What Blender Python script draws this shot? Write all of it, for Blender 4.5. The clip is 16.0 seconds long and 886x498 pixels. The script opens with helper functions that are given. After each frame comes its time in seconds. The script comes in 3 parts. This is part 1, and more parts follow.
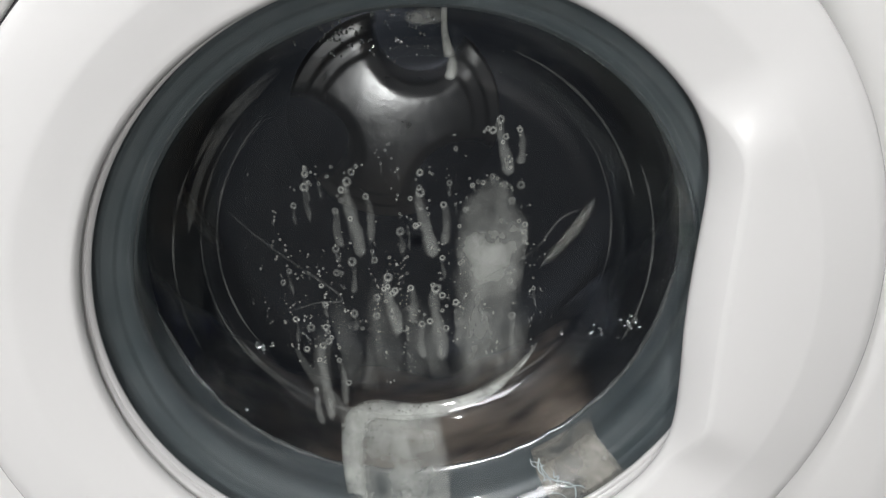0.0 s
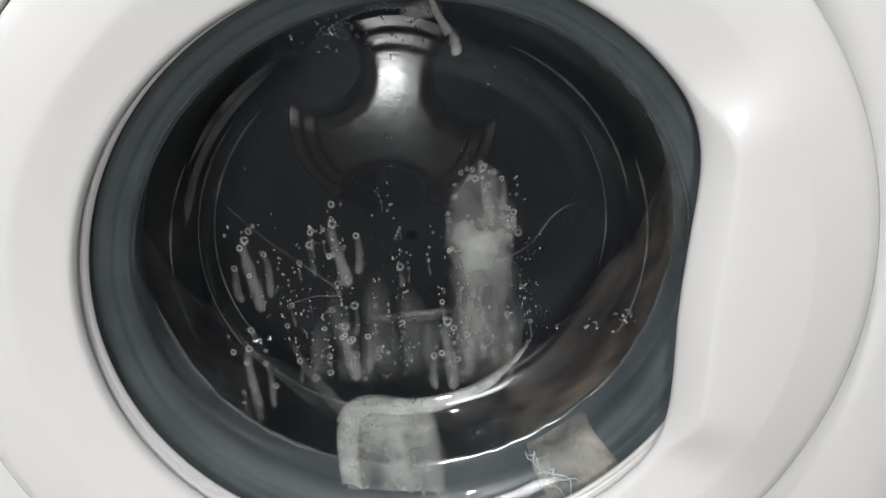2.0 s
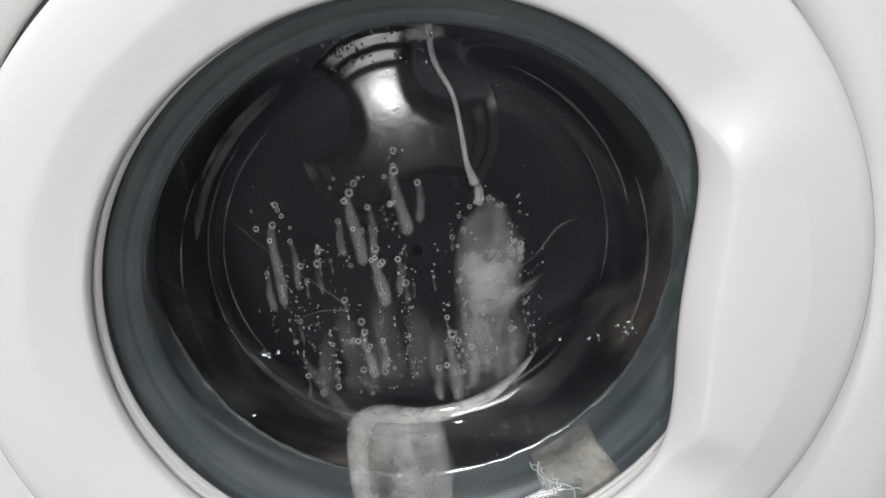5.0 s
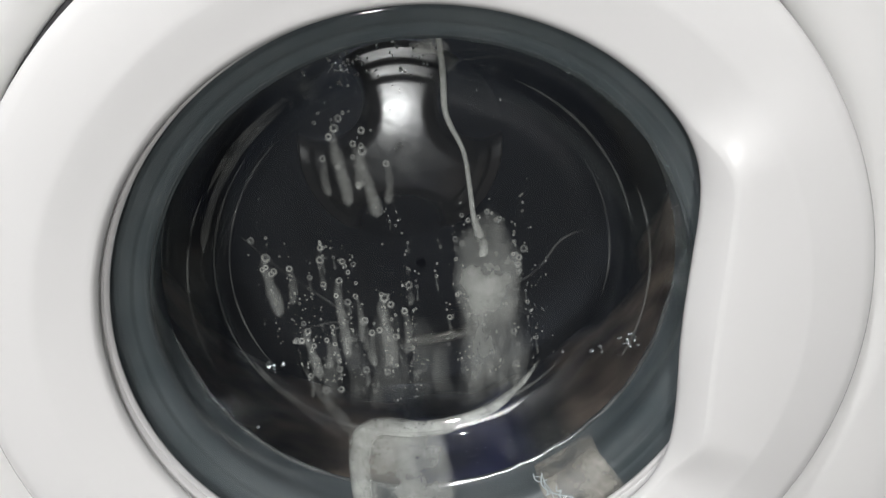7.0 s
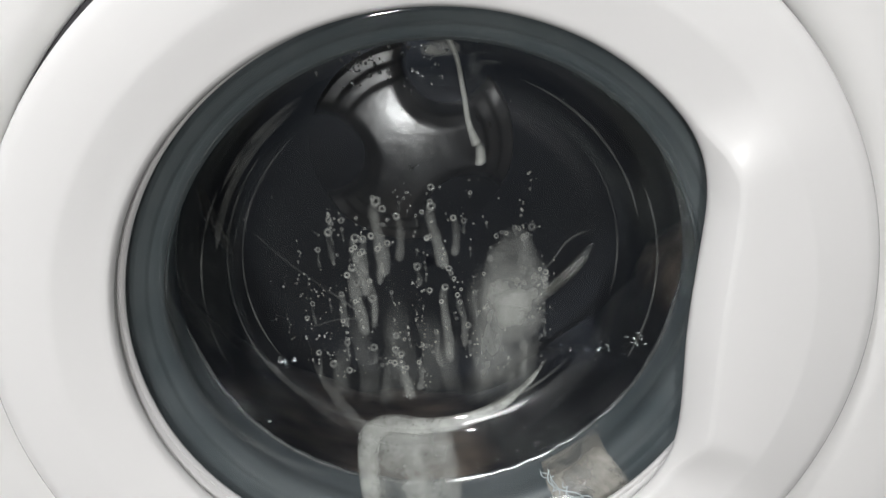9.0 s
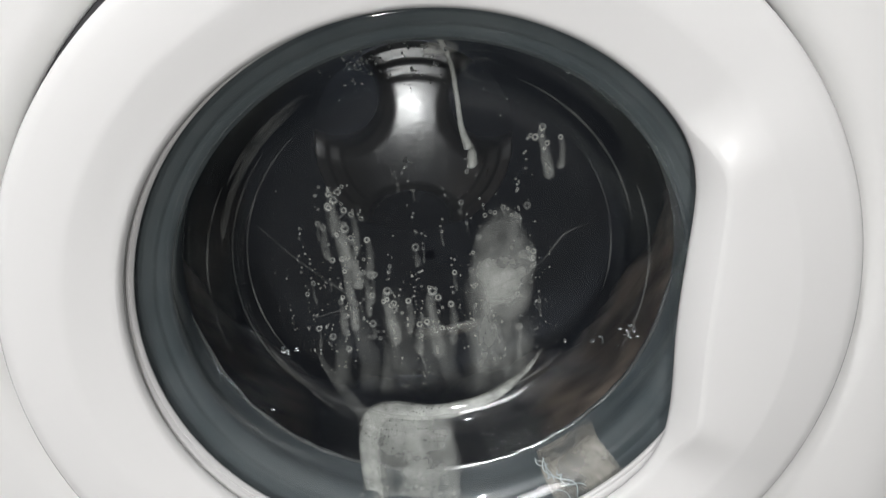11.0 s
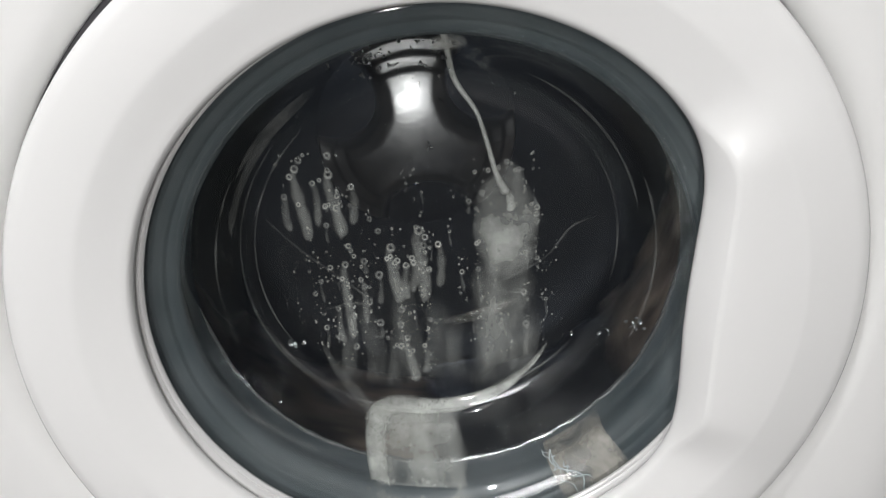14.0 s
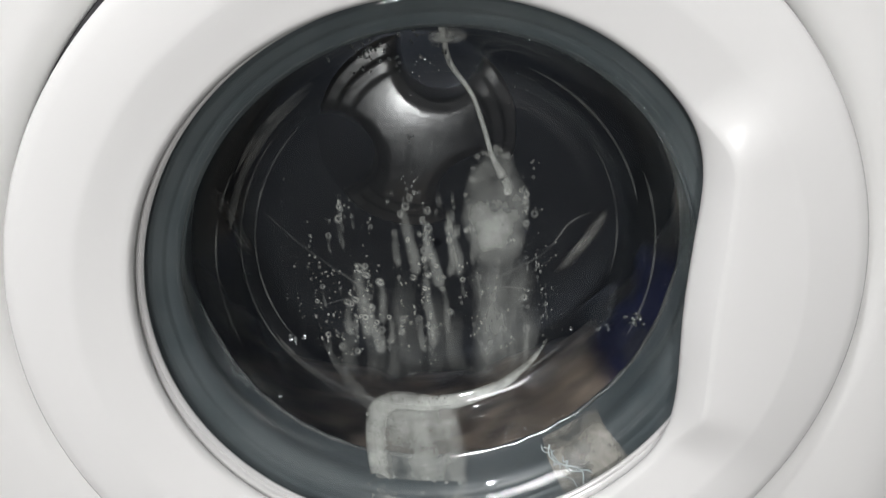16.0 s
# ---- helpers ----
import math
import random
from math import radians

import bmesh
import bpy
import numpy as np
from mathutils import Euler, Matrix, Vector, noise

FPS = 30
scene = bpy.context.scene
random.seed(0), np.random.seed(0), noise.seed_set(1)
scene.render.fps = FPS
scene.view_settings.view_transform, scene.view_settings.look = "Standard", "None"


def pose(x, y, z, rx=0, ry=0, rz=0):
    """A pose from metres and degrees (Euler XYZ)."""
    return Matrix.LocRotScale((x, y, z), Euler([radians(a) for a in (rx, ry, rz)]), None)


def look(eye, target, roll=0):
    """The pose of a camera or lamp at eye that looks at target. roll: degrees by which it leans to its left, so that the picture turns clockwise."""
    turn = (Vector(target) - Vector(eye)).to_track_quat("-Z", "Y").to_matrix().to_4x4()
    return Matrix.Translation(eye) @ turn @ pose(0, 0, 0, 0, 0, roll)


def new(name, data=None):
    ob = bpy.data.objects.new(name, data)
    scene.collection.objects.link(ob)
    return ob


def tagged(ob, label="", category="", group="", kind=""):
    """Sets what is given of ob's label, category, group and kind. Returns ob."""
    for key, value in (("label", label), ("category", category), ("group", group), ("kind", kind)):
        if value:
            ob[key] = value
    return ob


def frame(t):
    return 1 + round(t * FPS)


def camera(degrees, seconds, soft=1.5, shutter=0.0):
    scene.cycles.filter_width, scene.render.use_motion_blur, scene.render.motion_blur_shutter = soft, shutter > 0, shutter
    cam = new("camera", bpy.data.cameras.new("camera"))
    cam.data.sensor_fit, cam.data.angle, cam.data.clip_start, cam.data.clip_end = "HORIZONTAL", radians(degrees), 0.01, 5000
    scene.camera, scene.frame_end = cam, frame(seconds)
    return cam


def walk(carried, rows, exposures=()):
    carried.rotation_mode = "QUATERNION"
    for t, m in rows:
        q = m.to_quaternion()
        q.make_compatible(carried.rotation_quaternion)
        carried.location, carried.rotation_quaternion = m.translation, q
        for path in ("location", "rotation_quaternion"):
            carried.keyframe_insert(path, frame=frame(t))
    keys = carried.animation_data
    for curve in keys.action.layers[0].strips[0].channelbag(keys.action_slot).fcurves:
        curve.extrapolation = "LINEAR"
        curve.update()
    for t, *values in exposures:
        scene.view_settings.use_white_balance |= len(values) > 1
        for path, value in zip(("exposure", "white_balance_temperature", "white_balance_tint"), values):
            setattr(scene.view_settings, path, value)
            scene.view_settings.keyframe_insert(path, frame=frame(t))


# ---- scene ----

# ---------------------------------------------------------------- camera
PATH = [
    # t, x, y, z, yaw, pitch, roll
    (0.0, -0.0136, -0.4397, 0.7575, -4.91, -26.60, 3.66),
    (0.5, -0.0138, -0.4433, 0.7560, -4.90, -26.40, 3.53),
    (1.0, -0.0091, -0.4435, 0.7531, -4.67, -26.51, 3.73),
    (1.5, -0.0120, -0.4445, 0.7545, -4.91, -26.64, 3.56),
    (2.0, -0.0098, -0.4472, 0.7518, -4.69, -26.15, 3.74),
    (2.5, -0.0093, -0.4480, 0.7577, -4.59, -26.51, 4.01),
    (3.0, -0.0107, -0.4471, 0.7657, -4.70, -26.98, 4.46),
    (3.5, -0.0100, -0.4494, 0.7660, -4.56, -26.76, 4.43),
    (4.0, -0.0097, -0.4516, 0.7658, -4.62, -26.71, 4.38),
    (6.5, -0.0081, -0.4598, 0.7599, -4.50, -24.84, 4.20),
    (7.0, -0.0121, -0.4604, 0.7635, -4.63, -25.08, 4.22),
    (7.5, -0.0125, -0.4587, 0.7655, -4.45, -25.07, 4.02),
    (8.0, -0.0115, -0.4633, 0.7644, -4.22, -24.92, 3.97),
    (8.5, -0.0124, -0.4654, 0.7647, -4.04, -24.97, 4.04),
    (11.0, -0.0087, -0.4877, 0.7700, -3.52, -24.96, 3.96),
    (11.5, -0.0091, -0.4831, 0.7699, -3.44, -24.95, 4.09),
    (12.0, -0.0106, -0.4823, 0.7704, -3.64, -25.17, 4.06),
    (12.5, -0.0098, -0.4825, 0.7714, -3.50, -25.24, 3.98),
    (13.0, -0.0123, -0.4809, 0.7729, -3.65, -25.54, 3.97),
    (13.5, -0.0145, -0.4840, 0.7694, -3.74, -25.31, 4.08),
    (14.0, -0.0175, -0.4868, 0.7751, -3.94, -25.74, 3.85),
    (14.5, -0.0102, -0.4849, 0.7710, -3.41, -25.63, 4.01),
    (15.0, -0.0112, -0.4881, 0.7662, -3.39, -25.26, 3.89),
    (15.5, -0.0131, -0.4838, 0.7695, -3.48, -25.64, 3.89),
    (16.0, -0.0161, -0.4923, 0.7670, -3.70, -25.16, 3.80),
]
cam = camera(46.0, 16.0, soft=1.2, shutter=0.2)
walk(cam, [(t, pose(x, y, z, 90 + p, r, w)) for t, x, y, z, w, p, r in PATH])

Z0 = 0.50          # height of the door's centre over the floor

# ---------------------------------------------------------------- light
world = bpy.data.worlds.new("room_air")
scene.world = world
world.use_nodes = True
world.node_tree.nodes["Background"].inputs[0].default_value = (0.80, 0.88, 1.0, 1)
world.node_tree.nodes["Background"].inputs[1].default_value = 0.05
scene.view_settings.exposure = -0.21


def area_lamp(name, eye, target, size, watts, colour, shape="DISK"):
    data = bpy.data.lights.new(name, "AREA")
    data.shape, data.size, data.energy, data.color = shape, size, watts, colour
    ob = new(name, data)
    ob.matrix_world = look(eye, target)
    return ob


LAMP_WALL = (-0.10, -1.88, 1.02)
# place of an added fill light behind the camera; no window is known there
FILL = (-0.74, -1.985, 1.80)
area_lamp("wall_lamp_light", LAMP_WALL, (0, 0, Z0), 0.10, 18, (1.0, 0.975, 0.96))
area_lamp("fill_light", FILL, (FILL[0] + 0.2, 0, FILL[2] - 0.9), 1.0, 47, (0.99, 0.975, 1.0), "SQUARE")
LAMP_CEILING = (-0.36, -0.95, 2.5)
area_lamp("ceiling_lamp_light", (LAMP_CEILING[0], LAMP_CEILING[1], 2.44), (LAMP_CEILING[0], LAMP_CEILING[1], 0), 0.09, 20, (1.0, 0.985, 0.985))


# ---------------------------------------------------------------- materials
def material(name):
    m = bpy.data.materials.new(name)
    m.use_nodes = True
    nt = m.node_tree
    return m, nt, nt.nodes["Principled BSDF"]


def noise_node(nt, scale, detail=4, rough=0.55, stretch=None):
    tc = nt.nodes.new("ShaderNodeTexCoord")
    n = nt.nodes.new("ShaderNodeTexNoise")
    n.inputs["Scale"].default_value, n.inputs["Detail"].default_value, n.inputs["Roughness"].default_value = scale, detail, rough
    if stretch:
        mp = nt.nodes.new("ShaderNodeMapping")
        mp.inputs["Scale"].default_value = stretch
        nt.links.new(tc.outputs["Object"], mp.inputs[0])
        nt.links.new(mp.outputs[0], n.inputs["Vector"])
    else:
        nt.links.new(tc.outputs["Object"], n.inputs["Vector"])
    return n


def ramp(nt, source, stops):
    r = nt.nodes.new("ShaderNodeValToRGB")
    el = r.color_ramp.elements
    while len(el) < len(stops):
        el.new(0.5)
    for e, (p, c) in zip(el, stops):
        e.position, e.color = p, (c if len(c) == 4 else (*c, 1))
    nt.links.new(source, r.inputs[0])
    return r


def bump(nt, bsdf, source, strength, dist):
    b = nt.nodes.new("ShaderNodeBump")
    b.inputs["Strength"].default_value, b.inputs["Distance"].default_value = strength, dist
    nt.links.new(source, b.inputs["Height"])
    nt.links.new(b.outputs[0], bsdf.inputs["Normal"])


def mixed(name, a, b, scale, rough, metal=0.0, detail=4, bump_s=0.0, bump_d=0.001, stretch=None, lo=0.35, hi=0.65, rough_var=0.0, coat=0.0):
    m, nt, p = material(name)
    n = noise_node(nt, scale, detail, stretch=stretch)
    r = ramp(nt, n.outputs["Fac"], [(lo, a), (hi, b)])
    nt.links.new(r.outputs[0], p.inputs["Base Color"])
    p.inputs["Roughness"].default_value, p.inputs["Metallic"].default_value = rough, metal
    p.inputs["Coat Weight"].default_value = coat
    if rough_var:
        n2 = noise_node(nt, scale * 3.1, 5)
        rr = ramp(nt, n2.outputs["Fac"], [(0.3, (rough - rough_var,) * 3), (0.7, (rough + rough_var,) * 3)])
        nt.links.new(rr.outputs[0], p.inputs["Roughness"])
    if bump_s:
        nb = noise_node(nt, scale * 9, 6)
        bump(nt, p, nb.outputs["Fac"], bump_s, bump_d)
    return m


M_WHITE = mixed("white_plastic", (0.76, 0.765, 0.755), (0.80, 0.80, 0.79), 3, 0.22, bump_s=0.02, bump_d=0.0004, lo=0.1, hi=0.9)
M_ENAMEL = mixed("white_enamel", (0.76, 0.765, 0.75), (0.79, 0.79, 0.78), 3, 0.32, bump_s=0.04, bump_d=0.0004, lo=0.1, hi=0.9)
M_GAP = mixed("seam_grey", (0.10, 0.10, 0.11), (0.14, 0.14, 0.15), 30, 0.6)
M_RUBBER = mixed("grey_rubber", (0.052, 0.066, 0.071), (0.098, 0.112, 0.116), 16, 0.40, detail=6, bump_s=0.12, bump_d=0.001, rough_var=0.12)
M_STEEL = mixed("wet_steel", (0.20, 0.20, 0.21), (0.28, 0.28, 0.28), 20, 0.2, metal=1.0, lo=0.2, hi=0.8)
M_HUB = mixed("pressed_steel", (0.34, 0.34, 0.35), (0.46, 0.46, 0.46), 26, 0.34, metal=1.0, bump_s=0.22, bump_d=0.0014, rough_var=0.07, lo=0.2, hi=0.8)
# same steel as the hub; shade and dim reflections are put into its colour
M_PLATE = mixed("darkened_steel", (0.036, 0.041, 0.052), (0.056, 0.062, 0.076), 12, 0.33, metal=1.0, lo=0.2, hi=0.8)


M_GLINT = mixed("glint_steel", (0.08, 0.078, 0.075), (0.34, 0.33, 0.31), 60, 0.24, metal=1.0, bump_s=0.7, bump_d=0.002, rough_var=0.06)
M_WALL = mixed("painted_wall", (0.34, 0.34, 0.34), (0.40, 0.40, 0.40), 2, 0.8, bump_s=0.1)
M_CEIL = mixed("ceiling_paint", (0.72, 0.72, 0.70), (0.78, 0.78, 0.76), 2, 0.9)
M_FLOOR = mixed("grey_tile", (0.05, 0.048, 0.046), (0.075, 0.072, 0.068), 6, 0.4, rough_var=0.1)
M_CHROME = mixed("bright_trim", (0.84, 0.84, 0.83), (0.92, 0.92, 0.92), 20, 0.12, metal=0.4, lo=0.2, hi=0.8)


def emitter(name, colour, strength):
    m, nt, p = material(name)
    p.inputs["Emission Color"].default_value, p.inputs["Emission Strength"].default_value = (*colour, 1), strength
    p.inputs["Base Color"].default_value = (0.8, 0.8, 0.8, 1)
    return m


def glass(name, tint):
    """Clear door glass: light goes straight through the thin wall, gloss grows with the angle, and a faint bluish haze
    painted in stands for flare and reflections.
    """
    m, nt, p = material(name)
    out = nt.nodes["Material Output"]
    tr, gl, lw, df = (nt.nodes.new(k) for k in ("ShaderNodeBsdfTransparent", "ShaderNodeBsdfGlossy", "ShaderNodeLayerWeight", "ShaderNodeBsdfDiffuse"))
    film, mx = nt.nodes.new("ShaderNodeMixShader"), nt.nodes.new("ShaderNodeMixShader")
    tr.inputs[0].default_value = (*tint, 1)
    gl.inputs["Roughness"].default_value = 0.035
    df.inputs[0].default_value = (0.70, 0.80, 0.95, 1)
    n = noise_node(nt, 7, 5)
    haze = ramp(nt, n.outputs["Fac"], [(0.25, (0.0030,) * 3), (0.78, (0.0070,) * 3)])
    b = nt.nodes.new("ShaderNodeBump")
    b.inputs["Strength"].default_value, b.inputs["Distance"].default_value = 0.12, 0.004
    nt.links.new(n.outputs["Fac"], b.inputs["Height"])
    nt.links.new(b.outputs[0], gl.inputs["Normal"])
    gloss = ramp(nt, lw.outputs["Facing"], [(0.0, (0.035,) * 3), (0.55, (0.05,) * 3), (0.85, (0.14,) * 3), (1.0, (0.45,) * 3)])
    nt.links.new(haze.outputs[0], film.inputs[0])
    nt.links.new(tr.outputs[0], film.inputs[1])
    nt.links.new(df.outputs[0], film.inputs[2])
    nt.links.new(gloss.outputs[0], mx.inputs[0])
    nt.links.new(film.outputs[0], mx.inputs[1])
    nt.links.new(gl.outputs[0], mx.inputs[2])
    nt.links.new(mx.outputs[0], out.inputs[0])
    return m


M_GLASS = glass("door_glass", (0.93, 0.95, 0.95))


def foam_material(name, cover, scale, stretch=(1, 1, 1), colour=(0.66, 0.66, 0.62), edge=(0.30, 0.52), ragged=0.0):
    """Wet lather: a whitish film whose cover thins out into clear holes and towards its rim."""
    m, nt, p = material(name)
    n = noise_node(nt, scale, 6, 0.62, stretch)
    lo, hi = cover
    r = ramp(nt, n.outputs["Fac"], [(0.36, (lo,) * 3), (0.64, (hi,) * 3)])
    tc, sub, ln, mul = (nt.nodes.new(k) for k in ("ShaderNodeTexCoord", "ShaderNodeVectorMath", "ShaderNodeVectorMath", "ShaderNodeMath"))
    sub.operation, sub.inputs[1].default_value = "SUBTRACT", (0.5, 0.5, 0.5)
    flat = nt.nodes.new("ShaderNodeVectorMath")
    flat.operation, flat.inputs[1].default_value = "MULTIPLY", (1, 0, 1)
    ln.operation, mul.operation = "LENGTH", "MULTIPLY"
    nt.links.new(tc.outputs["Generated"], sub.inputs[0])
    nt.links.new(sub.outputs[0], flat.inputs[0])
    nt.links.new(flat.outputs[0], ln.inputs[0])
    n2 = noise_node(nt, 170, 5, 0.6)
    warp = nt.nodes.new("ShaderNodeMath")
    warp.operation, warp.inputs[1].default_value = "MULTIPLY_ADD", ragged
    nt.links.new(n2.outputs["Fac"], warp.inputs[0])
    nt.links.new(ln.outputs["Value"], warp.inputs[2])
    rim = ramp(nt, warp.outputs[0], [(edge[0], (1, 1, 1)), (edge[1], (0, 0, 0))])
    rim.color_ramp.interpolation = "EASE"
    nt.links.new(r.outputs[0], mul.inputs[0])
    nt.links.new(rim.outputs[0], mul.inputs[1])
    nt.links.new(mul.outputs[0], p.inputs["Alpha"])
    p.inputs["Base Color"].default_value = (*colour, 1)
    p.inputs["Roughness"].default_value = 0.45
    nb = noise_node(nt, 420, 4)
    bump(nt, p, nb.outputs["Fac"], 0.4, 0.001)
    return m


def lather_material(name, scale, stretch=(1, 1, 1), lo=0.75, hi=1.2, pores=0.0, colour=(0.62, 0.62, 0.58)):
    """Wet lather: as dense as its mesh's own "cover" says, a little patchy, with round open pores where it is thick."""
    m, nt, p = material(name)
    at, mul = nt.nodes.new("ShaderNodeAttribute"), nt.nodes.new("ShaderNodeMath")
    at.attribute_name = "cover"
    mul.operation = "MULTIPLY"
    n = noise_node(nt, scale, 3, 0.55, stretch)
    r = nt.nodes.new("ShaderNodeMapRange")
    r.inputs["From Min"].default_value, r.inputs["From Max"].default_value = 0.33, 0.67
    r.inputs["To Min"].default_value, r.inputs["To Max"].default_value = lo, hi
    nt.links.new(n.outputs["Fac"], r.inputs["Value"])
    nt.links.new(at.outputs["Fac"], mul.inputs[0])
    nt.links.new(r.outputs[0], mul.inputs[1])
    last = mul.outputs[0]
    if pores:
        v = nt.nodes.new("ShaderNodeTexVoronoi")
        v.inputs["Scale"].default_value = 330
        tc = nt.nodes.new("ShaderNodeTexCoord")
        nt.links.new(tc.outputs["Object"], v.inputs["Vector"])
        dots = ramp(nt, v.outputs["Distance"], [(0.10, (1 - pores,) * 3), (0.26, (1,) * 3)])
        m2 = nt.nodes.new("ShaderNodeMath")
        m2.operation = "MULTIPLY"
        nt.links.new(last, m2.inputs[0])
        nt.links.new(dots.outputs[0], m2.inputs[1])
        last = m2.outputs[0]
    nt.links.new(last, p.inputs["Alpha"])
    p.inputs["Base Color"].default_value = (*colour, 1)
    p.inputs["Roughness"].default_value = 0.4
    nb = noise_node(nt, 420, 4)
    bump(nt, p, nb.outputs["Fac"], 0.25, 0.001)
    return m


M_FOAM = lather_material("dense_lather", 70, lo=0.5, hi=1.15, pores=0.6)
M_CLUMP = lather_material("splashed_lather", 80, lo=0.42, hi=1.2)
M_SMEAR = lather_material("thin_lather", 110, (1.4, 1, 0.6), lo=0.6, hi=1.3)
M_RUN = lather_material("running_lather", 48, (1.3, 1, 0.55), lo=0.2, hi=1.5)
M_WATER = foam_material("soapy_water", (0.40, 0.60), 150, edge=(0.8, 0.9))
M_DROP = foam_material("soap_drops", (0.24, 0.50), 90, edge=(0.8, 0.9))
M_CREASE = foam_material("pale_line", (0.0, 0.065), 60, edge=(0.6, 0.8))
# thin pale colour for the painted reflections on the bowl's shoulder
M_GLOSS = foam_material("gloss_arc", (0.0, 0.085), 30, edge=(0.6, 0.8))
M_WETRIM = mixed("wet_edge", (0.40, 0.41, 0.41), (0.65, 0.65, 0.65), 40, 0.14, metal=0.9, bump_s=0.3, bump_d=0.001, rough_var=0.05)
M_BEAD = mixed("water_bead", (0.80, 0.80, 0.80), (0.9, 0.9, 0.9), 60, 0.05, metal=1.0)
# patchy beige that paints a reflection of the room on the gasket
M_PATCH = foam_material("beige_patch", (0.10, 0.80), 45, (1, 1, 1), (0.44, 0.41, 0.36), edge=(0.40, 0.62))
M_SQUIGGLE = foam_material("pale_squiggle", (0.45, 0.85), 200, (1, 1, 1), (0.62, 0.70, 0.72), edge=(0.8, 0.9))


def cloth(name, a, b):
    m = mixed(name, a, b, 26, 0.40, detail=7, bump_s=0.7, bump_d=0.004, stretch=(1, 2.5, 1))
    return m


CLOTHS = [cloth("brown_cloth", (0.030, 0.022, 0.017), (0.34, 0.262, 0.20)), cloth("black_cloth", (0.012, 0.012, 0.013), (0.028, 0.027, 0.027)),
          cloth("taupe_cloth", (0.025, 0.019, 0.015), (0.30, 0.235, 0.185)), cloth("navy_cloth", (0.005, 0.007, 0.035), (0.014, 0.02, 0.10)),
          cloth("charcoal_cloth", (0.022, 0.02, 0.02), (0.05, 0.045, 0.042))]


# ---------------------------------------------------------------- mesh helpers
def part(name, bm, mat, parent=None, label="", smooth=True):
    me = bpy.data.meshes.new(name)
    bmesh.ops.recalc_face_normals(bm, faces=bm.faces)
    bm.to_mesh(me)
    bm.free()
    for p in me.polygons:
        p.use_smooth = smooth
    me.materials.append(mat)
    ob = new(name, me)
    if parent:
        ob.parent = parent
    if label:
        ob["label"] = label
    return ob


def thing(name, m, label, category, group="", kind=""):
    ob = new(name)
    ob.empty_display_size = 0.05
    ob.matrix_world = m
    return tagged(ob, label, category, group, kind)


def loft(rings, closed=True, caps=False):
    """A skin over rings of points; each ring runs round."""
    bm = bmesh.new()
    vs = [[bm.verts.new(p) for p in ring] for ring in rings]
    n = len(vs[0])
    for a, b in zip(vs, vs[1:]):
        for i in range(n if closed else n - 1):
            j = (i + 1) % n
            bm.faces.new((a[i], a[j], b[j], b[i]))
    if caps:
        bm.faces.new(vs[0])
        bm.faces.new(vs[-1])
    return bm


def lathe(profile, seg=160, wobble=None):
    """Turns (radius, y) pairs about the y axis."""
    rings = []
    for r, y in profile:
        ring = []
        for i in range(seg):
            a = 2 * math.pi * i / seg
            rr, yy = (r, y) if wobble is None else wobble(r, y, a)
            ring.append((rr * math.cos(a), yy, rr * math.sin(a)))
        rings.append(ring)
    return loft(rings)


def box(sx, sy, sz, c=(0, 0, 0), bevel=0.0):
    bm = bmesh.new()
    bmesh.ops.create_cube(bm, size=1, matrix=Matrix.Translation(c) @ Matrix.Diagonal((sx, sy, sz, 1)))
    if bevel:
        bmesh.ops.bevel(bm, geom=bm.edges[:], offset=bevel, segments=3, affect="EDGES", profile=0.6)
    return bm


def smooth_curve(pts, n):
    """Points of a Catmull-Rom line through pts, n to a stretch."""
    p = [Vector(q) for q in pts]
    p = [p[0] * 2 - p[1]] + p + [p[-1] * 2 - p[-2]]
    out = []
    for a, b, c, d in zip(p, p[1:], p[2:], p[3:]):
        for k in range(n):
            t = k / n
            out.append(0.5 * ((2 * b) + (c - a) * t + (2 * a - 5 * b + 4 * c - d) * t * t + (3 * b - a - 3 * c + d) * t ** 3))
    out.append(p[-2])
    return out


def tube(pts, radii, seg=8, n=6, flat=1.0):
    """A round cord along a smooth line in the plane of the glass, with its own radius at each point."""
    line = smooth_curve(pts, n)
    rad = smooth_curve([(r, 0, 0) for r in radii], n)
    rings = []
    for i, q in enumerate(line):
        d = (line[min(i + 1, len(line) - 1)] - line[max(i - 1, 0)]).normalized()
        u = d.cross(Vector((0, 1, 0))).normalized()
        v = u.cross(d)
        r = max(rad[i].x, 1e-5)
        rings.append([q + u * r * math.cos(a) + v * r * flat * math.sin(a) for a in (2 * math.pi * k / seg for k in range(seg))])
    return loft(rings, caps=True)


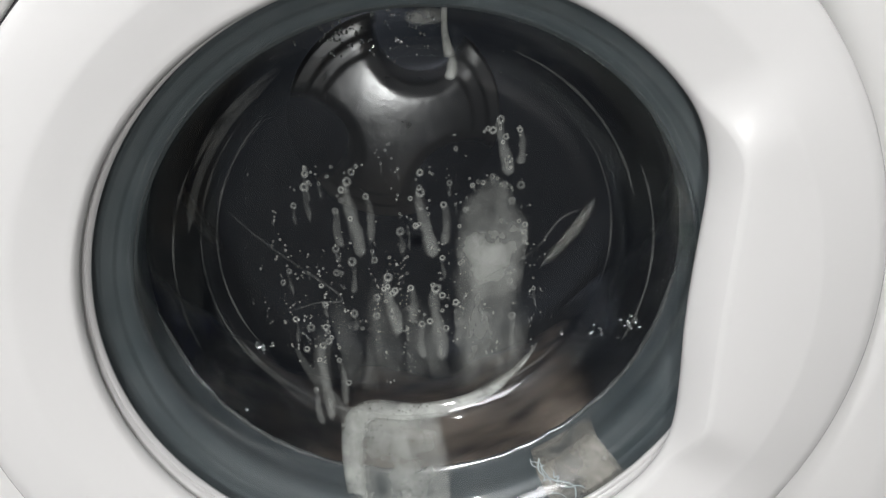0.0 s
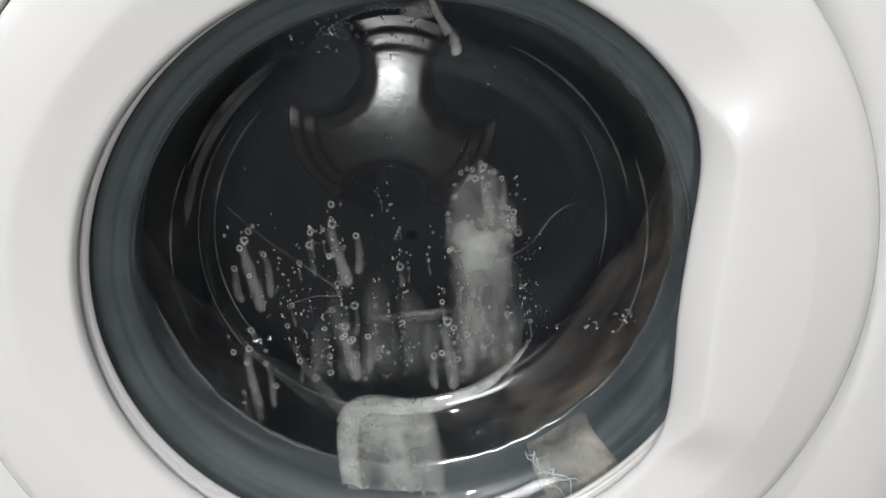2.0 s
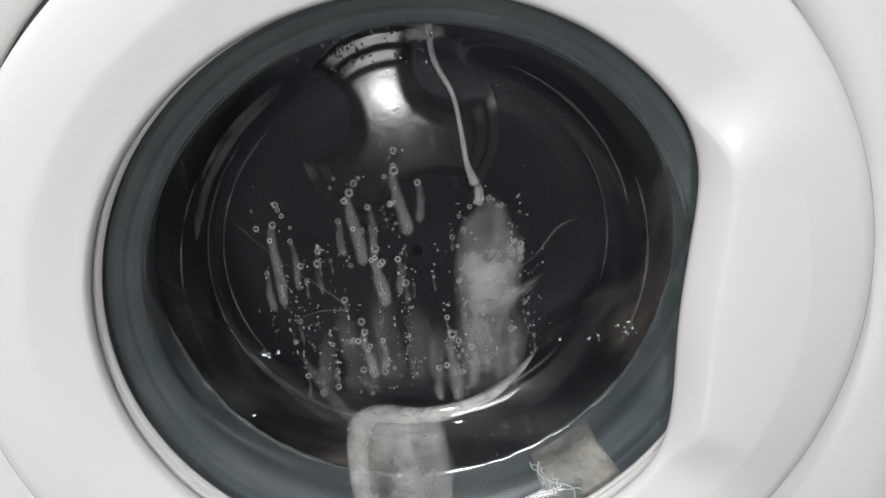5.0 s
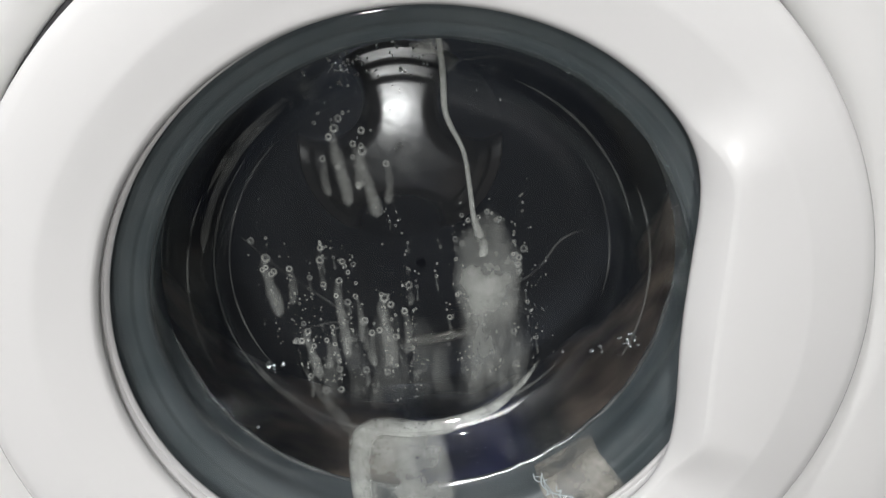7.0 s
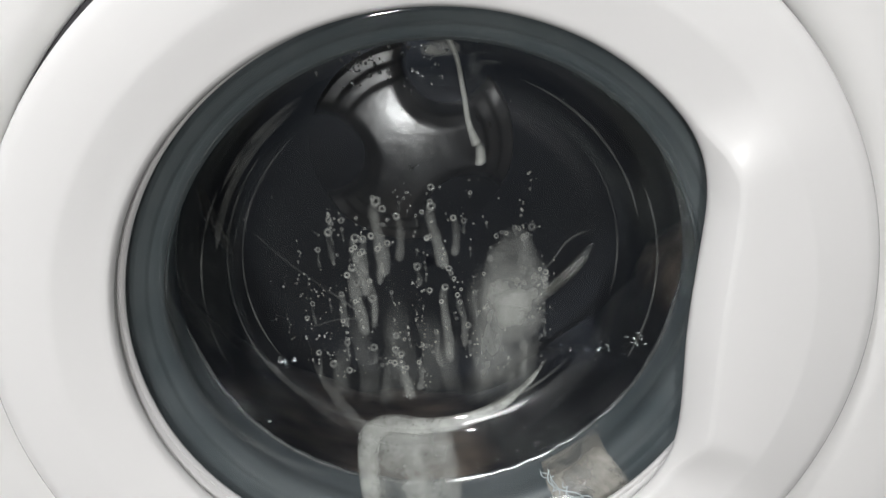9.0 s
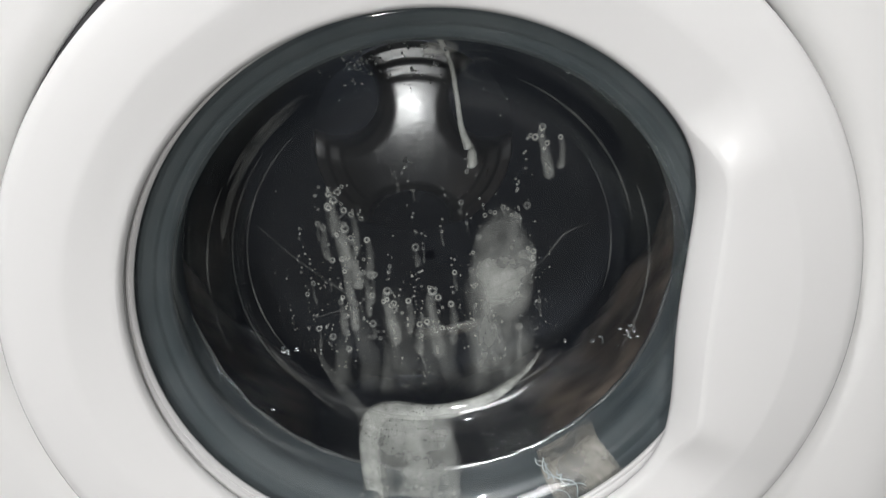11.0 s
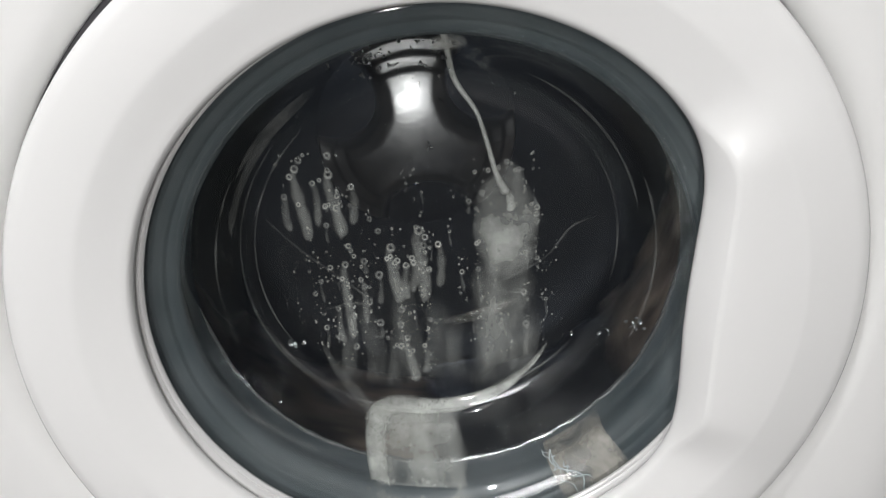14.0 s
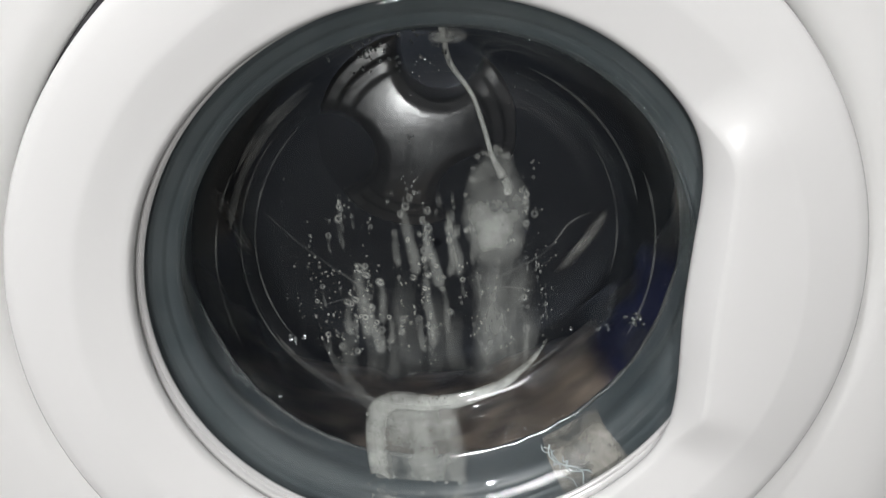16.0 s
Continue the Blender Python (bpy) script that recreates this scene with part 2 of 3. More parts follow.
# ---------------------------------------------------------------- room
def build_room():
    x0, x1, y0, y1, h, t = -1.25, 1.25, -2.0, 0.68, 2.5, 0.1
    f = tagged(part("floor", box(x1 - x0 + 0.2, y1 - y0 + 0.2, 0.1, ((x0 + x1) / 2, (y0 + y1) / 2, -0.05)), M_FLOOR), "dark grey bathroom floor", "floor", kind="structure")
    tagged(part("ceiling", box(x1 - x0 + 0.2, y1 - y0 + 0.2, 0.1, ((x0 + x1) / 2, (y0 + y1) / 2, h + 0.05)), M_CEIL), "plain white painted ceiling", "ceiling", kind="structure")
    for nm, sx, sy, cx, cy in (("wall_north", x1 - x0 + 0.2, t, 0, y1 + t / 2), ("wall_south", x1 - x0 + 0.2, t, 0, y0 - t / 2),
                               ("wall_west", t, y1 - y0, x0 - t / 2, (y0 + y1) / 2), ("wall_east", t, y1 - y0, x1 + t / 2, (y0 + y1) / 2)):
        tagged(part(nm, box(sx, sy, h, (cx, cy, h / 2)), M_WALL), "plain grey painted wall", "wall", kind="structure")
    # unseen glowing pane, added as the body of the fill light
    win = tagged(part("fill_pane", box(1.0, 0.02, 1.0, (FILL[0], y0 + 0.0, FILL[2])), emitter("fill_pane_glow", (0.93, 0.97, 1.0), 1.2)), "added glowing fill pane behind the camera, unseen", "window", kind="structure")
    for nm, sx, sz, dx, dz in (("frame_rail", 1.1, 0.05, 0, 0.525), ("frame_rail", 1.1, 0.05, 0, -0.525), ("frame_stile", 0.05, 1.0, 0.525, 0), ("frame_stile", 0.05, 1.0, -0.525, 0)):
        part(nm, box(sx, 0.05, sz, (FILL[0] + dx, y0 + 0.025, FILL[2] + dz), 0.006), M_WHITE, win)
    wl = thing("wall_lamp", pose(LAMP_WALL[0], y0, LAMP_WALL[2]), "small round wall lamp, switched on", "lamp")
    bm = bmesh.new()
    bmesh.ops.create_cone(bm, cap_ends=True, segments=32, radius1=0.06, radius2=0.055, depth=0.09, matrix=pose(0, 0.046, 0, 90))
    part("housing", bm, M_WHITE, wl)
    bm = bmesh.new()
    bmesh.ops.create_cone(bm, cap_ends=True, segments=32, radius1=0.05, radius2=0.05, depth=0.01, matrix=pose(0, 0.098, 0, 90))
    part("diffuser", bm, emitter("wall_lamp_glow", (1, 0.96, 0.9), 20), wl, "glowing frosted diffuser")
    cl = thing("ceiling_lamp", pose(*LAMP_CEILING), "flat round ceiling lamp, switched on", "lamp")
    bm = bmesh.new()
    bmesh.ops.create_cone(bm, cap_ends=True, segments=48, radius1=0.065, radius2=0.075, depth=0.045, matrix=pose(0, 0, -0.0225))
    part("housing", bm, M_WHITE, cl)
    bm = bmesh.new()
    bmesh.ops.create_cone(bm, cap_ends=True, segments=48, radius1=0.048, radius2=0.05, depth=0.010, matrix=pose(0, 0, -0.050))
    part("diffuser", bm, emitter("ceiling_lamp_glow", (1, 0.97, 0.93), 6), cl, "glowing frosted diffuser")


build_room()

# ---------------------------------------------------------------- washing machine
CENTRE = pose(0, 0, Z0)
R_DOOR = 0.230
machine = thing("washing_machine", CENTRE, "white front-loading washing machine, running with its door shut", "washing machine")


def front_panel():
    """The enamelled front with a round hole for the door, its rim drawn inwards."""
    rings = []
    n = 192
    for k, (rr, y) in enumerate(((0.2335, 0.036), (0.2335, 0.0300), (0.2350, 0.0255), (0.2385, 0.0205), (0.2430, 0.0165), (0.2480, 0.0146), (0.2530, 0.0140))):
        rings.append([(rr * math.cos(2 * math.pi * i / n), y, rr * math.sin(2 * math.pi * i / n)) for i in range(n)])
    w, up, dn = 0.299, 0.345, 0.495

    def edge(i):
        a = 2 * math.pi * i / n
        ca, sa = math.cos(a), math.sin(a)
        s = min(w / abs(ca) if abs(ca) > 1e-6 else 9, (up if sa > 0 else dn) / abs(sa) if abs(sa) > 1e-6 else 9)
        return s * ca, s * sa
    for f in (0.3, 1.0):
        rings.append([(lambda e, a: (0.253 * math.cos(a) * (1 - f) + e[0] * f, 0.014, 0.253 * math.sin(a) * (1 - f) + e[1] * f))(edge(i), 2 * math.pi * i / n) for i in range(n)])
    rings.append([(x, 0.60, z) for x, _, z in rings[-1]])
    return loft(rings)


part("cabinet", front_panel(), M_ENAMEL, machine)
part("back_panel", box(0.598, 0.01, 0.84, (0, 0.605, -0.075)), M_ENAMEL, machine)
part("door_gap_liner", lathe([(0.2350, 0.038), (0.2350, 0.033), (0.222, 0.033), (0.222, 0.038)]), M_GAP, machine, "dark seam behind the door")


def gasket():
    prof = [(0.228, 0.046), (0.190, 0.040), (0.176, 0.030), (0.168, 0.0245), (0.1660, 0.0240), (0.1640, 0.0255), (0.1615, 0.0285), (0.1606, 0.0312), (0.1596, 0.0312),
            (0.1560, 0.0320), (0.1540, 0.0326), (0.1534, 0.0346), (0.1522, 0.0346), (0.1490, 0.0362), (0.1468, 0.0378), (0.1454, 0.0405), (0.1452, 0.0470), (0.1458, 0.0500), (0.1452, 0.0530),
            (0.1446, 0.0600), (0.1440, 0.0650), (0.1440, 0.0675), (0.1455, 0.0710), (0.150, 0.076), (0.165, 0.084), (0.200, 0.088), (0.228, 0.088)]

    def sag(r, y, a):
        """The face stands flatter along the top, and the inner fold reaches deeper along the lower half."""
        k = max(0.0, min(1.0, (0.22 - math.sin(a)) / 0.40))
        k = k * k * (3 - 2 * k)
        if y <= 0.0255 or y > 0.0676:
            return r, y
        face = 0.0255 + (min(y, 0.0405) - 0.0255) * (0.55 + 0.45 * k)
        return r, face + max(0.0, y - 0.0405) * (0.12 + 0.88 * k)
    return lathe(prof, 200, sag)


part("door_gasket", gasket(), M_RUBBER, machine, "wet blue-grey rubber door gasket")

# ---------------------------------------------------------------- door
door = thing("washer_door", CENTRE, "round white plastic washer door with a glass porthole, shut", "door")
# edge of the porthole: angle and radius, the handle side cut straighter
LIP = [(-180, .1642), (-165, .1640), (-140, .1646), (-60, .1622), (-49, .1622), (-41, .1605), (-34.5, .1545), (-26.3, .1440), (-14.7, .1345), (-7, .1325), (0.6, .1330), (7.5, .1365), (14.3, .1414), (21.1, .1500), (26.7, .1560), (33.3, .1610), (40, .1622), (60, .1632), (90, .1648), (115, .1656), (150, .1660), (165, .1652), (180, .1642)]


def lip_radius(a):
    d = (math.degrees(a) + 180) % 360 - 180
    # soft average over a few degrees
    tot = 0
    for o in (-5, -2.5, 0, 2.5, 5):
        e = d + o
        for (p, r), (q, s) in zip(LIP, LIP[1:]):
            if p <= e <= q:
                tot += r + (s - r) * (e - p) / (q - p)
                break
        else:
            tot += 0.1642
    away = max(0.0, min(1.0, (abs(d) - 40) / 20))
    return tot / 5 + 0.0009 * away


def door_ring():
    n = 288
    rings = [[] for _ in range(17)]
    for i in range(n):
        a = 2 * math.pi * i / n
        d = (math.degrees(a) + 180) % 360 - 180
        ri = lip_radius(a)
        h = max(0.0, min(1.0, 1 - (abs(d + 2) - 26) / 14))
        h = h * h * (3 - 2 * h)
        strip = 0.0022 + 0.0093 * h
        rb = ri + strip + 0.0015
        top = 0.0048 - 0.0120 * h
        prof = [(ri + 0.006, 0.0140), (ri + 0.0012, 0.0128), (ri, 0.0108), (ri + 0.0004, 0.0088), (ri + 0.0014, 0.0070 - 0.0005 * h), (ri + strip, top + 0.0010), (rb, top), (rb + 0.0030, top - 0.0006)]
        m1 = rb + (0.1915 - rb) * 0.55
        prof += [(m1, 0.0016 - 0.0088 * h), (0.1930, -0.0017 - 0.0050 * h), (0.1950, -0.0021 - 0.0044 * h), (0.1975, -0.0023 - 0.0036 * h), (0.2120, -0.0024 - 0.0018 * h), (0.2220, -0.0016), (0.2275, -0.0006), (0.2297, 0.0018), (0.2300, 0.0050)]
        for k, (r, y) in enumerate(prof):
            rings[k].append((r * math.cos(a), y, r * math.sin(a)))
    rings.append([(x * 0.2300 / math.hypot(x, z), 0.028, z * 0.2300 / math.hypot(x, z)) for x, _, z in rings[-1]])
    return loft(rings)


part("door_ring", door_ring(), M_WHITE, door, "glossy white plastic ring with a moulded grip")
bowl_out = [(0.1690, 0.0225), (0.1605, 0.0222), (0.1565, 0.0230), (0.1520, 0.0260), (0.1440, 0.0340), (0.1340, 0.0520), (0.1240, 0.0690), (0.1180, 0.0785), (0.1130, 0.0835), (0.1070, 0.0862), (0.0950, 0.0878), (0.060, 0.0895), (0.003, 0.0900)]
bowl_in = [(0.003, 0.0862), (0.060, 0.0857), (0.0945, 0.0840), (0.1050, 0.0822), (0.1105, 0.0795), (0.1150, 0.0750), (0.1205, 0.0665), (0.1305, 0.0497), (0.1405, 0.0320), (0.1485, 0.0235), (0.1545, 0.0200), (0.1600, 0.0192), (0.1690, 0.0192)]
bowl = part("glass_bowl", lathe(bowl_in + bowl_out, 160), M_GLASS, door, "clear glass bowl, wet on its inner side")
bowl.visible_shadow = False
# pale rim shifted down: its shape imitates light from above, bright only below
part("glass_rim", lathe([(0.1700, 0.0148), (0.1662, 0.0147), (0.1650, 0.0149), (0.1641, 0.0154), (0.1637, 0.0160), (0.1635, 0.0164), (0.1630, 0.0160), (0.1623, 0.0162), (0.1615, 0.0168), (0.1610, 0.0177), (0.1609, 0.0187), (0.1700, 0.0190)], 200, lambda r, y, a: (r + 0.0034 * math.sin(a) + 0.0006, y)), M_CHROME, door, "polished rim of the glass, pale and shifted for a bright lower arc")

# ---------------------------------------------------------------- drum
Y_BACK = 0.325
AXIS = (-0.002, -0.010)     # the drum hangs a little off the door's centre
drum = new("drum")
tagged(drum, "stainless steel drum, spinning")
drum.parent = machine


def ease(u):
    u = max(0.0, min(1.0, u))
    return u * u * (3 - 2 * u)


def hub_shape():
    """The raised middle of the drum's back: a domed plate with three arms, cut out between them by round notches, stepped at the arms' ends."""
    n = 216
    radii = [0.0004] + [0.003 * k for k in range(1, 11)] + [0.0315 + 0.0015 * k for k in range(36)]
    rings = []
    for r in radii:
        ring = []
        for i in range(n):
            a = 2 * math.pi * i / n
            x, z = r * math.cos(a), r * math.sin(a)
            # distance from the nearest notch, whose centres lie between the arms
            gap = min(math.hypot(x - 0.074 * math.cos(b), z - 0.074 * math.sin(b)) - 0.0385 for b in (math.pi / 2 + math.pi / 3 * k for k in (1, 3, 5)))
            dome = 0.025 - (3.4 * r * r if r < 0.034 else 0.00393 + 0.231 * (r - 0.034) + 3.6 * min(r - 0.034, 0.022) ** 2 + 0.15 * max(0.0, r - 0.056))
            step = -0.0018 * ease((r - 0.0575) / 0.003) - 0.0018 * ease((r - 0.0690) / 0.003)
            top = dome + step - 0.0045 * ease(1 - gap / 0.011)
            h = top if gap > 0.0008 else -0.012 + (top + 0.012) * ease((gap + 0.0042) / 0.005)
            if r > 0.0820:
                h = -0.012
            ring.append((x, Y_BACK - h, z))
        rings.append(ring)
    return loft(rings)


part("hub", hub_shape(), M_HUB, drum, "pressed steel hub with three arms")
# plate and recess carry painted shade, so the hub stands out bright
part("plate", lathe([(0.0830, Y_BACK + 0.010), (0.112, Y_BACK + 0.009), (0.170, Y_BACK + 0.006), (0.236, Y_BACK + 0.002), (0.249, Y_BACK - 0.006)], 96), M_PLATE, drum, "steel plate, its dim reflections put into the colour")
part("recess", lathe([(0.001, Y_BACK + 0.008), (0.050, Y_BACK + 0.008), (0.0835, Y_BACK + 0.010)], 96), M_PLATE, drum, "recess between the arms, its shade put into the colour")


def glint_strip(a):
    """A crinkled strip added near the plate's edge, opposite an arm: a thin ridge that leans towards the drum's middle
    to glint at the bottom.
    """
    rings = []
    for i in range(49):
        b = a + (i / 48 - 0.5) * 0.36
        fade = min(1.0, min(i, 48 - i) / 10) ** 0.5
        ring = []
        for k in range(16):
            w = 2 * math.pi * k / 16
            q = noise.noise(Vector((i * 0.9, math.cos(w) * 2.0, a)))
            along, across = 0.0048 * fade * (1 + 0.8 * q) * math.cos(w), (0.0012 + 0.0011 * q) * fade * math.sin(w)
            r, y = 0.171 + 0.91 * along - 0.41 * across, Y_BACK - 0.012 - 0.41 * along - 0.91 * across
            ring.append((r * math.cos(b), y, r * math.sin(b)))
        rings.append(ring)
    return loft(rings, caps=True)


# strips added for the lamp's glint low on the drum's back
for k in range(3):
    part("glint_ridge", glint_strip(-math.pi / 2 + 2 * math.pi * k / 3 + 0.20), M_GLINT, drum, "crinkled steel strip added to catch a glint")

part("drum_wall", lathe([(0.168, 0.104), (0.166, 0.108), (0.170, 0.112), (0.235, 0.116), (0.249, 0.126), (0.250, 0.33), (0.252, 0.340), (0.256, 0.340), (0.256, 0.115), (0.245, 0.104), (0.168, 0.104)], 128), M_STEEL, drum)
for k in range(3):
    a = 2 * math.pi * k / 3 + 0.55
    bm = box(0.045, 0.18, 0.05, (0, 0.225, 0), 0.014)
    bmesh.ops.transform(bm, matrix=pose(0.232 * math.cos(a), 0, 0.232 * math.sin(a), 0, -math.degrees(a), 0), verts=bm.verts)
    part("lifter", bm, M_STEEL, drum)



# ---------------------------------------------------------------- laundry, pressed to the drum wall
def garment(a0, a1, y0, y1, depth, seed):
    """A wet crumpled bundle that lies along the drum wall from angle a0 to a1 (degrees)."""
    n, k = 46, 22
    rings = []
    for i in range(n):
        u = i / (n - 1)
        a = math.radians(a0 + (a1 - a0) * u)
        end = min(1, min(u, 1 - u) * 11) ** 0.5
        ring = []
        for j in range(k):
            w = 2 * math.pi * j / k
            y = (y0 + y1) / 2 + (y1 - y0) / 2 * math.cos(w) * (0.5 + 0.5 * end)
            h = math.sin(w)
            fold = noise.fractal(Vector((a * 3.2 + seed * 7, y * 16, seed)), 1.0, 2.0, 4) * 0.022 + abs(math.sin(a * 9 + y * 22 + seed)) * 0.009
            r = 0.247 if h <= 0 else 0.246 - (depth + fold) * h ** 0.7 * end
            r = min(r, 0.247)
            ring.append((r * math.cos(a), y, r * math.sin(a)))
        rings.append(ring)
    return loft(rings, caps=True)


LAUNDRY = []
for nm, a0, a1, y0, y1, d, mat, lab in (
        ("trousers", -122, -58, 0.132, 0.306, 0.038, 1, "wet black trousers pressed to the drum wall"),
        ("cardigan", -66, -14, 0.132, 0.306, 0.040, 2, "wet taupe cardigan pressed to the drum wall"),
        ("scarf", -22, 32, 0.132, 0.306, 0.044, 0, "wet brown knitted scarf pressed to the drum wall"),
        ("jersey", 26, 58, 0.130, 0.250, 0.056, 3, "wet navy blue jersey pressed to the drum wall"),
        ("shirt", 30, 70, 0.135, 0.306, 0.036, 4, "wet charcoal shirt pressed to the drum wall"),
        ("blouse", 62, 104, 0.135, 0.306, 0.038, 2, "wet taupe blouse pressed to the drum wall"),
        ("jumper", 94, 148, 0.132, 0.306, 0.046, 0, "wet brown woollen jumper pressed to the drum wall"),
        ("shorts", 138, 196, 0.135, 0.306, 0.036, 1, "wet black shorts pressed to the drum wall"),
        ("towel", 186, 250, 0.132, 0.306, 0.044, 2, "wet taupe towel pressed to the drum wall")):
    g = tagged(part(nm, garment(a0, a1, y0, y1, d, len(LAUNDRY) + 1), CLOTHS[mat]), lab, "laundry", "laundry in the drum")
    g.matrix_world = CENTRE
    LAUNDRY.append(g)

# ---------------------------------------------------------------- lather and water on the glass
Y_FILM = 0.0925     # just behind the flat of the bowl


def skin(bm, fn, n, m, closed=False):
    """A domed layer of lather against the glass: fn(u, v) gives a point on the glass, the way off the glass, the thickness and how well it covers."""
    cov = bm.verts.layers.float.get("cover") or bm.verts.layers.float.new("cover")
    rows = []
    for i in range(m + 1):
        row = []
        for j in range(n if closed else n + 1):
            p, off, th, c = fn(j / n, i / m)
            q = bm.verts.new(Vector(p) + Vector(off) * th)
            q[cov] = 1 - (1 - max(0.0, min(1.0, c))) ** 2
            row.append(q)
        rows.append(row)
    for a, b in zip(rows, rows[1:]):
        for j in range(n):
            k = (j + 1) % n if closed else j + 1
            bm.faces.new((a[j], a[k], b[k], b[j]))


OFF = Vector((0, 1, 0))


def drip(bm, x, z, w, h, cover, seed, lean=0.0, y=0.0):
    """A tear of lather running down from (x, z): thin above, rounder and denser below."""
    def fn(u, v):
        a = 2 * u - 1
        ends = max(0.0, 1 - abs(2 * v - 1) ** 5) ** 0.5
        wide = w / 2 * (0.62 + 0.38 * v) * ends * (1 + 0.50 * noise.noise(Vector((v * 4, seed, 0))))
        bend = 0.16 * w * math.sin(v * 4 + seed * 2.1) + lean * h * v
        c = cover * (0.30 + 0.70 * v ** 1.4) * (1 - a * a) * ends
        return (x + a * wide + bend, y, z - h * v), OFF, w * 0.16 * (1 - a * a) * ends, c
    skin(bm, fn, 8, 14)


def mound(bm, w, h, cover, seed, crater=0.0, y=0.0, cx=0.0, cz=0.0, thick=0.003, soft=3.0):
    """A round-edged patch of lather, hollowed near its top where the jet strikes."""
    def fn(u, v):
        a = 2 * math.pi * u
        q = 1 + 0.16 * noise.fractal(Vector((math.cos(a) * 1.3 + seed * 3.1, math.sin(a) * 1.3, seed)), 1.0, 2.0, 3)
        x, z = w / 2 * v * q * math.cos(a), h / 2 * v * q * math.sin(a)
        x *= 1 - 0.28 * (z / h + 0.5) ** 2
        hole = crater * math.exp(-((x / (w * 0.17)) ** 2 + ((z - h * 0.14) / (h * 0.15)) ** 2))
        c = cover * (1 - v ** soft) * (1 - hole) * (0.78 - 0.30 * z / h)
        return (cx + x, y, cz + z), OFF, thick * (1 - v * v), c
    skin(bm, fn, 40, 12, True)


def bubble(bm, x, y, z, r, cover=0.5, seg=14):
    """A ring-shaped soap bubble on the glass: a pale wall round a clear middle."""
    cov = bm.verts.layers.float.get("cover") or bm.verts.layers.float.new("cover")
    prof = [(1.10, 0.0, 0.0), (0.92, 0.35, 0.7), (0.70, 0.55, 1.0), (0.44, 0.5, 0.9), (0.24, 0.2, 0.1)]
    vs = []
    for q, d, c in prof:
        ring = []
        for i in range(seg):
            v = bm.verts.new((x + r * q * math.cos(2 * math.pi * i / seg), y + r * 0.8 * d, z + r * q * 1.12 * math.sin(2 * math.pi * i / seg)))
            v[cov] = c * cover
            ring.append(v)
        vs.append(ring)
    for a, b in zip(vs, vs[1:]):
        for i in range(seg):
            bm.faces.new((a[i], a[(i + 1) % seg], b[(i + 1) % seg], b[i]))


def bead(bm, x, y, z, r, tall=1.0, seg=8):
    rings = [(1.0, 0.0), (0.8, 0.45), (0.35, 0.7)]
    vs = [[bm.verts.new((x + r * q * math.cos(2 * math.pi * i / seg), y + r * d, z + r * tall * q * math.sin(2 * math.pi * i / seg))) for i in range(seg)] for q, d in rings]
    for a, b in zip(vs, vs[1:]):
        for i in range(seg):
            bm.faces.new((a[i], a[(i + 1) % seg], b[(i + 1) % seg], b[i]))
    bm.faces.new(vs[-1])


def at_film(x, z, y=Y_FILM):
    return pose(x, y, Z0 + z)


# splashed streaks: each a few tears of lather with a ring bubble at their heads
SPLASH = []
rng = random.Random(5)
for k, (w, h) in enumerate(((0.011, 0.050), (0.012, 0.044), (0.010, 0.056), (0.012, 0.042), (0.013, 0.052), (0.010, 0.036))):
    e = thing("lather_streak", at_film(0, 0), "streak of soap lather sliding down the glass", "lather", "lather streaks")
    rings = bmesh.new()
    for i, (dx, dz, q) in enumerate(((0.0, 0.0, 1.0), (0.85 + 0.2 * (k % 2), -0.20, 0.62), (-0.75, -0.34 - 0.1 * (k % 3), 0.5))[:3 if k % 2 == 0 else 2]):
        bm = bmesh.new()
        drip(bm, dx * w, dz * h, w * (0.85 if i == 0 else 0.60), h * q, 0.28 if i == 0 else 0.18, 20 + k * 3 + i, (rng.random() - 0.30) * 0.11)
        part("tear", bm, M_SMEAR, e)
        bubble(rings, dx * w, 0.0004, dz * h - 0.002, w * (0.24 if i == 0 else 0.18), 0.40)
    for i in range(9):
        bubble(rings, rng.gauss(0, 0.55) * w, 0.0003, -rng.random() * h * 0.8 + 0.012, 0.0007 + 0.0016 * rng.random() ** 2, 0.42)
    part("bubbles", rings, M_SMEAR, e)
    SPLASH.append(e)

# the lather under the jet
clump = thing("lather_clump", at_film(0, 0), "clump of white soap lather under the water jet", "lather")
bm = bmesh.new()
mound(bm, 0.047, 0.082, 0.50, 3, 0.60, thick=0.005, soft=2.2)
part("film", bm, M_CLUMP, clump)
bm = bmesh.new()
for i in range(26):
    a, q = rng.uniform(-0.5, 3.64), rng.uniform(0.92, 1.12)
    bubble(bm, 0.018 * q * math.cos(a), 0.001, 0.037 * q * math.sin(a), rng.uniform(0.0008, 0.0022), 0.40)
part("bubbles", bm, M_SMEAR, clump)
run = thing("lather_run", at_film(0.0385, -0.004), "wide run of thin soap lather below the jet", "lather")


def band(bm, x, z, w, h, cover, seed, y=0.0):
    """An upright band of thin lather with soft sides, uneven in width."""
    def fn(u, v):
        a = 2 * u - 1
        side = 1 + 0.20 * noise.noise(Vector((v * 4, seed, 3 if a > 0 else 7)))
        c = cover * (1 - abs(a) ** 2.6) * min(1.0, v * 2.4) * min(1.0, (1 - v) * 5) * (0.75 + 0.6 * noise.noise(Vector((a * 2.2, v * 1.1, seed))) ** 2 + 0.25 * v)
        return (x + a * w / 2 * side * min(1.0, 0.45 + v * 2.2) + 0.002 * math.sin(v * 5 + seed), y, z - h * v), OFF, 0.0009 * (1 - a * a), c
    skin(bm, fn, 16, 22)


